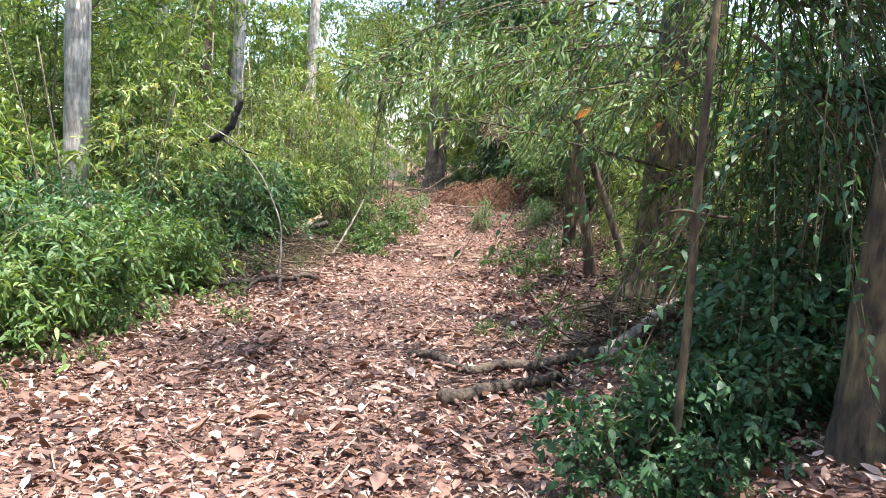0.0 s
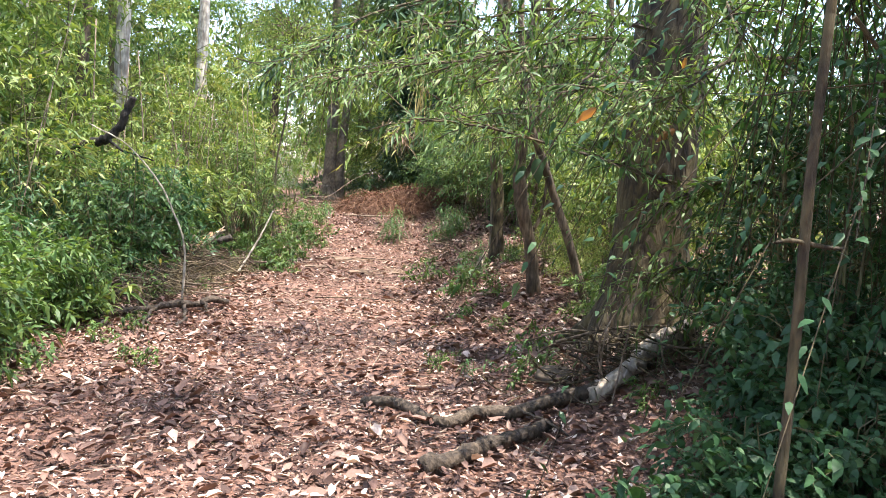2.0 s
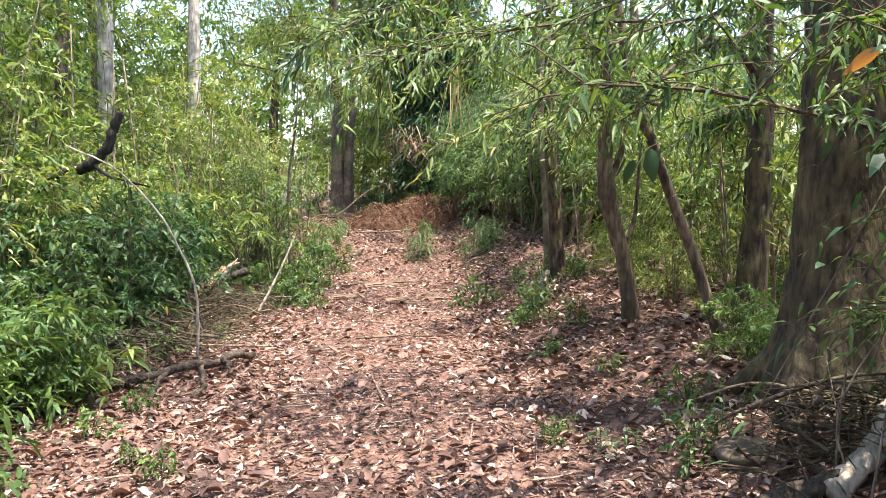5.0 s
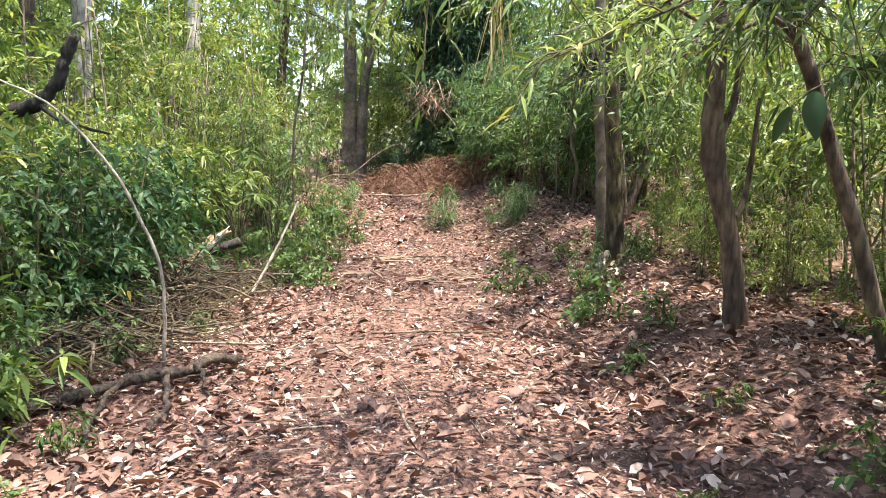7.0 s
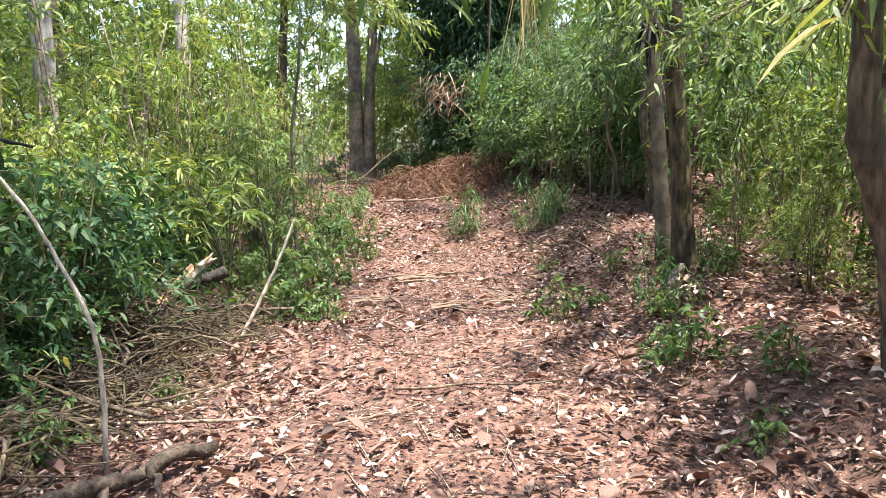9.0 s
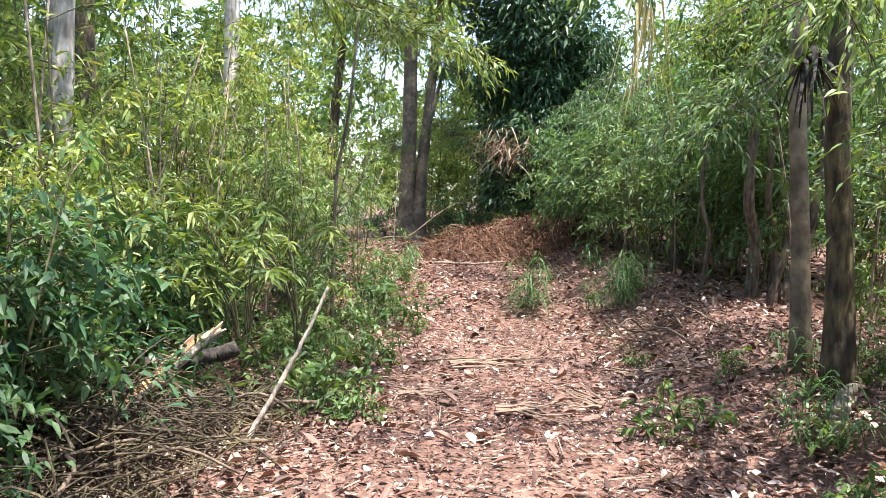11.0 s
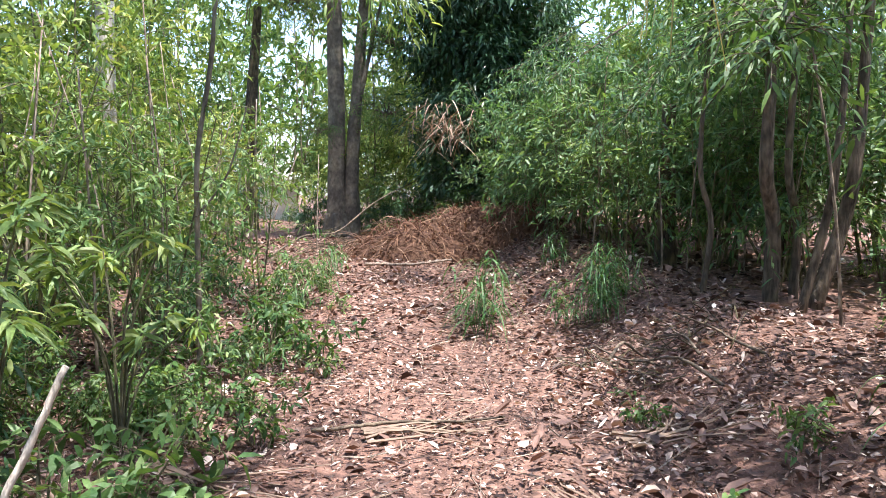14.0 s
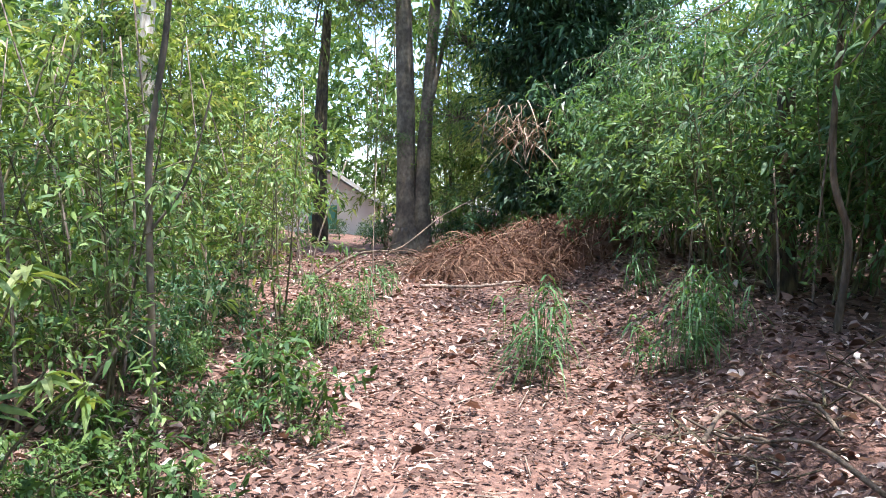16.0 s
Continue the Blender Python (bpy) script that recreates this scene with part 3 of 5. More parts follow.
def crown_mesh(name, seed, radius, n, leaf_len, leaf_wid, material, flat=0.6):
    """A crown: boughs from one point, leaves in uneven clumps along them."""
    rng = np.random.default_rng(seed)
    wood, g = Geo(), Geo()
    P, W = [], []
    clumps = 46
    for c in range(clumps):
        d = unit(rng.normal(0, 1, 3) * [1, 1, flat])
        e = d * radius * rng.uniform(0.45, 1.0) * [1, 1, flat + 0.25]
        q = spline([np.zeros(3), e * 0.5 + [0, 0, 0.12 * radius], e], 6)
        add_tube(wood, q, np.linspace(0.03, 0.006, 6) * radius / 2, 4, cap=False)
        k = n // clumps
        p = e + rng.normal(0, 0.17, (k, 3)) * radius * [1, 1, 0.6]
        P.append(p)
        W.append(unit(p - e) + rng.normal(0, 0.6, (k, 3)) - [0, 0, 0.45])
    P, W = np.concatenate(P), np.concatenate(W)
    ll = leaf_len * rng.uniform(0.65, 1.3, len(P))
    add_leaves(g, P, W, ll, ll * leaf_wid, 0.2, 0.25, rng, False)
    return wood.mesh("boughs", M_BARK), g.mesh(name, material)


CROWNS = [crown_mesh("crown", 60 + i, 2.2, 2600, 0.16, 0.32, m) for i, m in enumerate((M_MID, M_BRIGHT, M_MID))]
DARKCROWNS = [crown_mesh("crown", 70 + i, 1.5, 6200, 0.17, 0.4, M_DARK, 0.8) for i in range(2)]


def tree(label, pts, radii, bark, crowns=(), category="tree", name="tree", sides=14, n=26, rough=0.03, flare=0.0, limbs=(), group=""):
    x, y = pts[0][:2]
    base = Vector((x, y, gz(x, y)))
    ob = thing(name, base, label, category, group)
    p = spline([(a - x, b - y, c - base.z) for a, b, c in pts], n)
    p[0][2] -= 0.12
    r = np.interp(np.linspace(0, 1, n), np.linspace(0, 1, len(radii)), radii)
    if flare:
        r = r * (1 + flare * np.exp(-np.maximum(p[:, 2], 0) / 0.28))
    g = Geo()
    add_tube(g, p, r, sides, rough, np.random.default_rng(int(abs(x * 97 + y * 31)) + 5))
    if flare > 0.5:
        rng = np.random.default_rng(3)
        for a in np.linspace(0, 2 * np.pi, 6, endpoint=False) + 0.4:
            d = np.array([np.cos(a), np.sin(a), 0])
            add_tube(g, spline([d * radii[0] * 0.7 + [0, 0, 0.5], d * radii[0] * 1.2 + [0, 0, 0.16], d * radii[0] * rng.uniform(1.6, 2.1) + [0, 0, -0.08]], 8), np.linspace(0.10, 0.05, 8), 8, 0.05)
    part("trunk", g, bark, ob, shade=True)
    for lp, lr in limbs:
        g = Geo()
        add_tube(g, spline([(a - x, b - y, c - base.z) for a, b, c in lp], 14), np.linspace(*lr, 14), 7, 0.04)
        part("limb", g, bark, ob, shade=True)
    for k, (cx, cy, cz, s) in enumerate(crowns):
        src = DARKCROWNS if s < 0 else CROWNS
        wood, leafy = src[(k + int(abs(x * 3 + y))) % len(src)]
        for me, nm in ((wood, "bough_spray"), (leafy, "crown")):
            o = part(nm, me, None, ob)
            if nm == "bough_spray":
                tagged(o, kind="stuff")
            o.matrix_basis = pose(cx - x, cy - y, cz - base.z, 0, 0, (k * 77 + x * 40) % 360) @ Matrix.Scale(abs(s), 4)
    return ob


tree("thick dark brown tree trunk with flared roots", [(2.25, 6.7, 0.3), (2.26, 6.7, 1.2), (2.28, 6.7, 2.6), (2.3, 6.8, 5.0), (2.3, 6.9, 7.5)], [0.29, 0.285, 0.275, 0.25, 0.2], M_BARKDARK,
     [(3.3, 6.2, 7.6, 0.6), (0.2, 5.0, 7.8, 0.6)], sides=22, n=40, flare=0.55, rough=0.03)
tree("knotty brown tree trunk on the leafy bank", [(2.24, 9.47, 0.2), (2.12, 9.45, 0.85), (1.96, 9.45, 1.4), (1.94, 9.45, 2.06), (1.95, 9.4, 3.2), (2.1, 9.3, 5.0)], [0.068, 0.062, 0.08, 0.062, 0.055, 0.04], M_BARK,
     [(2.9, 9.0, 5.8, 0.3)], rough=0.07, flare=0.3, limbs=[([(1.98, 9.45, 1.5), (2.13, 9.5, 1.9), (2.12, 9.5, 2.9)], (0.035, 0.015)), ([(2.1, 9.45, 0.9), (2.25, 9.5, 1.15), (2.3, 9.5, 1.8)], (0.03, 0.012))])
tree("slender leaning brown tree", [(2.42, 8.2, 0.2), (2.32, 8.2, 0.46), (2.13, 8.2, 0.97), (1.95, 8.2, 1.38), (1.79, 8.2, 1.77), (1.62, 8.2, 2.18), (1.5, 8.3, 3.2), (1.6, 8.4, 4.6)], [0.05, 0.046, 0.043, 0.04, 0.038, 0.036, 0.03, 0.018], M_BARK,
     [(2.4, 8.8, 5.2, 0.25)], sides=9, limbs=[([(1.72, 8.2, 1.93), (1.5, 8.15, 2.08), (1.18, 8.1, 2.0), (0.6, 8.0, 2.25)], (0.02, 0.006)), ([(1.66, 8.2, 2.05), (1.9, 8.2, 2.3), (2.4, 8.3, 2.7)], (0.025, 0.01))])
tree("straight dark brown tree trunk", [(2.87, 8.6, 0.3), (2.91, 8.6, 1.35), (2.92, 8.6, 2.12), (2.9, 8.6, 2.9), (2.95, 8.6, 5.5)], [0.115, 0.105, 0.10, 0.095, 0.06], M_BARKDARK, [(3.5, 8.0, 6.8, 0.4)], flare=0.4,
     limbs=[([(2.91, 8.6, 2.3), (2.6, 8.5, 2.55), (2.1, 8.3, 2.6)], (0.04, 0.012))])
tree("smooth grey-brown tree trunk on the bank", [(2.67, 13.1, 0.3), (2.6, 13.1, 1.37), (2.52, 13.1, 2.35), (2.45, 13.1, 4.8)], [0.072, 0.064, 0.06, 0.045], M_BARKGREY, [(3.2, 13.6, 6.0, 0.42)], flare=0.35)
tree("dark brown tree trunk on the bank", [(2.55, 12.45, 0.3), (2.5, 12.45, 1.2), (2.42, 12.45, 2.3), (2.4, 12.4, 5.0)], [0.095, 0.082, 0.078, 0.06], M_BARKDARK, [(3.4, 12.4, 6.2, 0.4)], flare=0.4)
for bx, by, tx, ty, r in ((4.02, 16.45, 3.85, 16.3, 0.075), (4.22, 16.1, 4.5, 16.0, 0.07), (3.92, 15.85, 4.1, 15.7, 0.04), (4.35, 16.6, 4.2, 16.5, 0.045), (3.6, 16.9, 3.55, 16.9, 0.03)):
    tree("slender crooked brown trunk in the thicket", [(bx, by, 0.4), ((bx + tx) / 2 + 0.1, by, 1.1), (tx, ty, 1.7), (tx + 0.1, ty, 3.4)], [r, r * 0.9, r * 0.8, r * 0.5], M_BARK, [(tx, ty, 3.6, 0.45)], sides=9, group="slender trunks in the thicket")
tree("dark stump-like trunk at the thicket's edge", [(4.0, 18.5, 0.4), (3.98, 18.5, 1.1), (4.0, 18.5, 2.4)], [0.14, 0.12, 0.08], M_BARKDARK, sides=10)
tree("thin upright pale brown stem", [(1.28, 3.45, 0.0), (1.28, 3.45, 0.9), (1.265, 3.45, 1.6), (1.27, 3.45, 2.4), (1.28, 3.5, 3.6)], [0.021, 0.02, 0.019, 0.017, 0.013], M_BARKDARK, sides=8,
     limbs=[([(1.285, 3.45, 1.35), (1.2, 3.43, 1.36), (1.14, 3.42, 1.35)], (0.01, 0.006)), ([(1.285, 3.45, 1.35), (1.38, 3.46, 1.34), (1.45, 3.47, 1.34)], (0.01, 0.006))])
tree("dark mossy tree trunk beside the path", [(2.14, 3.3, 0.2), (2.12, 3.3, 1.0), (2.16, 3.3, 2.2), (2.2, 3.3, 5.2)], [0.17, 0.15, 0.14, 0.10], M_BARKDARK, [(2.6, 2.9, 5.6, 0.9)], flare=0.25)
# pale trunks behind the shrubs
tree("tall pale eucalyptus trunk with peeling bark", [(-4.76, 11, 0.1), (-4.74, 11, 1.5), (-4.72, 11, 4.2), (-4.6, 11, 9.5)], [0.18, 0.17, 0.16, 0.12], M_BARKWHITE, [(-4.6, 11, 10, 1.2)], group="pale trunks")
tree("slim pale eucalyptus trunk behind the shrubs", [(-3.75, 16, 0.1), (-3.7, 16, 4.0), (-3.6, 16, 9.0)], [0.13, 0.12, 0.09], M_BARKWHITE, [(-3.4, 16, 9, 1.2)], group="pale trunks")
tree("slim pale eucalyptus trunk behind the shrubs", [(-7.0, 21, 0.1), (-6.9, 21, 5.0), (-6.9, 21, 10.0)], [0.17, 0.16, 0.12], M_BARKWHITE, [(-6.6, 21, 10, 1.3)], group="pale trunks")
tree("slim pale eucalyptus trunk behind the shrubs", [(-3.2, 23, 0.1), (-3.2, 23, 5.0), (-3.1, 23, 11.0)], [0.15, 0.14, 0.1], M_BARKWHITE, [(-3.2, 23, 10.5, 1.3)], group="pale trunks")
tree("slim dark trunk behind the shrubs", [(-4.3, 15.5, 0.1), (-4.2, 15.5, 3.8), (-3.9, 15.5, 7.0)], [0.10, 0.09, 0.06], M_BARK, [(-3.7, 15.5, 7, 1.0)])
# at the end of the way
tree("tall double trunk of a brown tree", [(0.5, 27.5, 0.4), (0.5, 27.5, 1.6), (0.5, 27.5, 4.4), (0.4, 27.5, 8.5)], [0.23, 0.20, 0.18, 0.13], M_BARKGREY, [(0.4, 27.5, 9, 1.5), (-1.6, 28, 7.6, 1.1), (2.2, 28.5, 7.4, 1.1), (1.55, 26.9, 3.1, 0.33), (1.8, 27.2, 4.6, 0.42), (-0.35, 27.6, 5.6, 0.4), (1.2, 26.9, 6.4, 0.45), (0.1, 27.0, 2.7, 0.2)], flare=0.7,
     limbs=[([(0.85, 27.45, 0.3), (0.82, 27.45, 1.3), (0.88, 27.45, 2.6), (1.08, 27.5, 5.0), (1.3, 27.5, 8.0)], (0.20, 0.09)), ([(0.95, 27.4, 3.2), (1.2, 27.4, 4.3), (1.5, 27.4, 5.6)], (0.07, 0.03))])
tree("tree smothered in dark glossy climbing leaves", [(3.6, 26.5, 0.5), (3.5, 26.5, 2.5), (3.5, 26.5, 6.5)], [0.25, 0.2, 0.12], M_BARKDARK,
     [(3.6, 26.2, 1.6, -0.9), (3.1, 26.0, 2.9, -0.8), (4.0, 26.2, 3.6, -1.0), (3.2, 26.3, 4.6, -0.9), (3.7, 26.3, 5.8, -1.0), (2.9, 26.4, 7.0, -0.9), (4.4, 26.6, 2.2, -0.9), (4.3, 26.6, 5.2, -0.9)])
tree("slim dark trunk before the house", [(-1.55, 30, 0.5), (-1.55, 30, 1.6), (-1.5, 30, 3.5), (-1.3, 30, 6)], [0.2, 0.18, 0.15, 0.1], M_BARKDARK, [(-1.4, 30, 6.4, 0.9)])
tree("thin pale sapling stem", [(-0.92, 16.0, 0.0), (-0.92, 16.0, 0.62), (-0.92, 16.0, 1.24), (-0.9, 16.0, 1.72), (-0.78, 16.0, 2.5), (-0.7, 16.1, 4.0)], [0.024, 0.022, 0.02, 0.02, 0.018, 0.01], M_BARKGREY, [(-0.7, 16.1, 3.9, 0.45)], sides=7,
     limbs=[([(-0.92, 16.0, 0.75), (-1.2, 15.9, 0.4), (-1.35, 15.85, 0.05)], (0.008, 0.012)), ([(-0.92, 16.0, 1.2), (-0.7, 16.0, 1.5), (-0.55, 16.0, 2.0)], (0.01, 0.005))])
# tall trees added for the shade of their crowns over the way
for i, (x, y, h) in enumerate([(6.2, 3.4, 8.0), (12.4, 9.5, 8.5), (12.8, 15.0, 8.0), (7.4, 21.0, 8.5), (-8.2, 13.5, 9.0), (6.5, -1.0, 8.0), (-4.6, 19.0, 8.5)]):
    tree("tall brown-barked tree of the wood, added for shade", [(x, y, 0.2), (x + 0.1, y, 3.0), (x - 0.1, y, h)], [0.17, 0.14, 0.08], M_BARK, [(x - 0.3, y, h, 1.1), (x - 2.0, y + 0.8, h - 0.8, 0.7)], group="tall trees of the wood")

# added for its crowns out of view, which dapple the far path
tree("tall brown-barked tree of the wood, added for shade", [(5.7, 18.8, 0.2), (5.4, 18.6, 3.0), (4.6, 18.3, 7.0)], [0.15, 0.12, 0.06], M_BARK, [(3.0, 17.2, 7.0, 0.4), (2.8, 19.6, 7.2, 0.45)], group="tall trees of the wood",
     limbs=[([(4.7, 18.3, 6.6), (3.8, 17.8, 7.0), (3.0, 17.2, 7.0)], (0.05, 0.02)), ([(4.7, 18.3, 6.6), (3.7, 19.0, 7.0), (2.8, 19.6, 7.2)], (0.05, 0.02))])
# two more added, trunks kept hidden, crowns shading the left hem and path
tree("tall brown-barked tree of the wood, added for shade", [(-6.9, 9.6, 0.2), (-6.7, 9.6, 3.5), (-5.2, 9.7, 7.4)], [0.13, 0.11, 0.06], M_BARK, [(-6.0, 9.7, 8.2, 0.4), (-0.9, 8.3, 7.2, 0.5), (-1.2, 10.0, 7.4, 0.45)], group="tall trees of the wood",
     limbs=[([(-5.4, 9.7, 6.9), (-3.0, 9.3, 7.2), (-0.9, 8.3, 7.2)], (0.05, 0.02)), ([(-5.4, 9.7, 6.9), (-3.1, 10.3, 7.2), (-1.2, 10.0, 7.4)], (0.05, 0.02))])
tree("tall brown-barked tree of the wood, added for shade", [(-6.3, 14.6, 0.2), (-6.1, 14.5, 3.5), (-4.3, 14.2, 7.4)], [0.12, 0.10, 0.06], M_BARK, [(-5.2, 14.3, 8.2, 0.4), (-0.7, 13.2, 7.6, 0.5), (0.9, 12.8, 7.8, 0.5), (-0.4, 15.2, 7.8, 0.3)], group="tall trees of the wood",
     limbs=[([(-4.5, 14.2, 7.0), (-2.0, 13.7, 7.5), (-0.9, 13.2, 7.6), (0.9, 12.8, 7.8)], (0.055, 0.015)), ([(-4.5, 14.2, 7.0), (-2.0, 14.8, 7.6), (-0.4, 15.2, 7.8)], (0.04, 0.02))])
# bare thin poles of the undergrowth
rp = np.random.default_rng(55)
for x, y in band(56, 14.5, 23, 40, left_edge, 0.3, 3.4, -1, 0.5) + band(57, 8.5, 24, 54, right_edge, -0.4, 1.6, 1, 0.5) + band(58, 7.0, 14, 10, left_edge, 0.8, 2.0, -1, 0.4):
    h, r = rp.uniform(1.6, 3.4), rp.uniform(0.007, 0.017)
    lx, ly = rp.normal(0, 0.12, 2) * h
    tree("thin bare pale brown sapling stem", [(x, y, 0), (x + lx * 0.35 + rp.normal(0, 0.04), y + ly * 0.4, h * 0.45), (x + lx, y + ly, h)], [r, r * 0.8, r * 0.5], M_TWIG, category="sapling", name="bare_sapling", sides=5, n=8, group="bare sapling stems")

# ---- boughs that hang over the way ----


def bough(name, label, pts, radius, seed, m_leaf, twigs, leaves, leaf_len, leaf_wid, twig_len, droop, fine=True, category="branch", spread=0.7):
    rng = np.random.default_rng(seed)
    o = np.array(pts[0], float)
    ob = thing(name, tuple(o), label, category)
    p = spline(np.array(pts) - o, 16)
    wood, leafy, fine_wood = Geo(), Geo(), Geo()
    add_tube(wood, p, np.linspace(radius, radius * 0.3, 16), 6, 0.05)
    P, W = [], []
    d0 = unit(p[-1] - p[0])
    for w in range(twigs):
        f = rng.uniform(0.15, 1) * 15
        i = min(int(f), 14)
        a = p[i] + (p[i + 1] - p[i]) * (f - i)
        d = unit(d0 * 0.6 + rng.normal(0, spread, 3) * [1, 1, 0.5])
        tl = twig_len * rng.uniform(0.5, 1.2)
        tt = np.linspace(0, 1, leaves)[:, None]
        line = a + d * tl * tt - np.array([0, 0, 1.0]) * droop * tl * tt ** 2
        add_tube(fine_wood, line[[0, leaves // 2, -1]], [0.004, 0.003, 0.0015], 4, cap=False)
        P.append(line)
        W.append(d * 0.8 + rng.normal(0, 0.6, (leaves, 3)) - np.array([0, 0, 0.35]))
    P, W = np.concatenate(P), np.concatenate(W)
    ll = leaf_len * rng.uniform(0.7, 1.2, len(P))
    add_leaves(leafy, P, W, ll, ll * leaf_wid, 0.2, 0.3, rng, fine, True)
    part("bough", wood, M_BARKDARK, ob)
    tagged(part("twig_spray", fine_wood, M_BARKDARK, ob), kind="stuff")
    part("foliage", leafy, m_leaf, ob)
    return ob


for i, pts in enumerate([[(1.9, 6.4, 2.55), (1.3, 5.9, 2.45), (0.5, 5.6, 2.2)], [(2.0, 6.3, 2.2), (1.5, 5.6, 2.15), (0.9, 5.2, 2.0)], [(2.2, 6.2, 2.0), (1.9, 5.7, 2.05), (1.5, 5.3, 1.95)], [(1.8, 6.5, 2.9), (0.9, 6.2, 2.8), (0.1, 6.1, 2.55)],
                         [(2.1, 7.6, 2.6), (1.3, 7.1, 2.4), (0.6, 6.8, 2.1)], [(2.0, 8.8, 2.3), (1.6, 8.1, 2.2), (1.1, 7.7, 2.05)],
                         [(1.5, 8.2, 2.9), (0.4, 7.9, 2.5), (-0.5, 7.8, 2.25)], [(1.6, 7.9, 2.6), (0.6, 7.6, 2.45), (-0.3, 7.5, 2.2)], [(0.9, 8.6, 3.1), (-0.1, 8.2, 2.7), (-0.75, 8.0, 2.35)],
                         [(3.0, 12.4, 3.1), (2.3, 11.8, 2.8), (1.7, 11.2, 2.45)], [(3.9, 15.9, 3.2), (3.2, 15.2, 2.8), (2.7, 14.7, 2.4)], [(4.4, 17.4, 3.4), (3.6, 16.8, 2.9), (3.0, 16.4, 2.5)], [(4.6, 18.8, 3.2), (3.8, 18.2, 2.7), (3.2, 17.8, 2.2)],
                         [(4.4, 20.5, 3.8), (3.6, 20.0, 3.3), (2.9, 19.6, 2.8)], [(4.4, 22.0, 4.2), (3.6, 21.6, 3.7), (2.9, 21.2, 3.2)], [(5.0, 16.4, 3.9), (4.2, 15.8, 3.5), (3.4, 15.2, 3.1)], [(-1.4, 16.3, 3.8), (-0.4, 15.8, 3.4), (0.5, 15.6, 2.95)], [(-1.2, 18.2, 4.2), (0.0, 17.8, 3.7), (0.8, 17.6, 3.2)], [(-1.6, 14.4, 3.2), (-0.9, 14.0, 3.0), (-0.3, 13.8, 2.7)], [(3.3, 11.9, 2.3), (2.7, 11.4, 2.2), (2.1, 11.2, 1.9)], [(3.2, 10.6, 2.7), (2.6, 10.2, 2.5), (2.1, 9.9, 2.2)], [(3.4, 9.0, 2.1), (2.9, 8.9, 2.1), (2.4, 8.7, 1.9)], [(3.6, 12.8, 2.0), (3.1, 12.2, 1.9), (2.7, 11.9, 1.6)], [(2.9, 14.4, 2.4), (2.4, 13.8, 2.3), (2.0, 13.4, 2.0)]]):
    bough("leafy_branch", "leafy green branch with narrow leaves over the path's side", pts, 0.014, 140 + i, (M_MID, M_BRIGHT, M_BLUE)[(0, 0, 1, 0, 0, 0, 0, 0, 0, 1, 0, 2, 2, 2, 2, 0, 1, 1, 1, 0, 1, 0, 1, 0)[i]], 46, 12, 0.08 if i < 9 else 0.1, 0.22, 0.5, 0.3, False, spread=0.8)
bough("leafy_branch", "bright yellow-green sprig reaching over the path", [(0.75, 6.95, 2.05), (0.35, 6.85, 1.85), (0.05, 6.78, 1.72), (-0.16, 6.74, 1.63)], 0.006, 170, M_BRIGHT, 9, 7, 0.085, 0.2, 0.16, 0.2)
over = bough("overhanging_branch", "long thin branch with narrow green leaves over the path", [(1.9, 5.6, 1.55), (1.29, 5.2, 1.64), (0.92, 5.2, 1.71), (0.52, 5.2, 1.78), (0.11, 5.25, 1.8)], 0.014, 81, M_MID, 26, 12, 0.085, 0.2, 0.4, 0.2)
for i, pts in enumerate([[(2.1, 6.6, 2.7), (1.2, 6.3, 2.7), (0.3, 6.2, 2.45)], [(2.0, 9.3, 2.9), (1.2, 8.6, 2.75), (0.4, 8.2, 2.5)], [(2.8, 8.6, 2.9), (2.2, 7.6, 2.5), (1.3, 7.0, 2.2)], [(2.6, 12.8, 2.8), (1.9, 11.6, 2.6), (1.3, 10.8, 2.35)],
                         [(2.4, 12.6, 3.4), (1.6, 12.4, 3.1), (0.8, 12.2, 2.8)], [(2.1, 9.4, 3.2), (1.7, 10.2, 2.9), (1.2, 10.9, 2.7)], [(4.0, 16.3, 3.0), (3.3, 15.6, 2.9), (2.7, 15.0, 2.5)], [(2.0, 6.6, 3.2), (1.9, 5.4, 2.7), (1.6, 4.6, 2.3)],
                         [(2.6, 5.6, 2.4), (2.0, 5.3, 2.3), (1.5, 5.0, 2.0)], [(2.7, 5.4, 1.5), (2.2, 5.5, 1.6), (1.7, 5.5, 1.4)], [(2.4, 4.9, 2.9), (1.7, 4.9, 2.8), (0.9, 5.0, 2.5)], [(2.4, 5.8, 0.9), (2.1, 5.8, 1.0), (1.8, 5.75, 0.9)],
                         [(2.9, 8.8, 3.3), (2.0, 8.0, 3.0), (1.0, 7.6, 2.7)], [(2.6, 9.6, 2.2), (2.0, 9.3, 2.2), (1.3, 9.0, 1.9)], [(2.9, 11.0, 2.4), (2.2, 10.6, 2.3), (1.5, 10.4, 2.0)], [(3.4, 12.6, 2.6), (2.7, 11.8, 2.5), (2.1, 11.2, 2.2)], [(3.6, 14.6, 2.9), (2.9, 13.9, 2.7), (2.2, 13.3, 2.5)], [(1.6, 12.6, 3.7), (0.7, 12.2, 3.35), (-0.2, 12.0, 3.0)], [(1.2, 8.9, 3.1), (0.5, 8.8, 2.95), (0.0, 8.7, 2.75)]]):
    bough("overhanging_branch", "drooping branch with narrow yellow-green leaves", pts, 0.018, 90 + i, M_BRIGHT if i in (13, 14, 17) else M_MID, 38, 12, 0.085, 0.22, 0.5, 0.4, False)
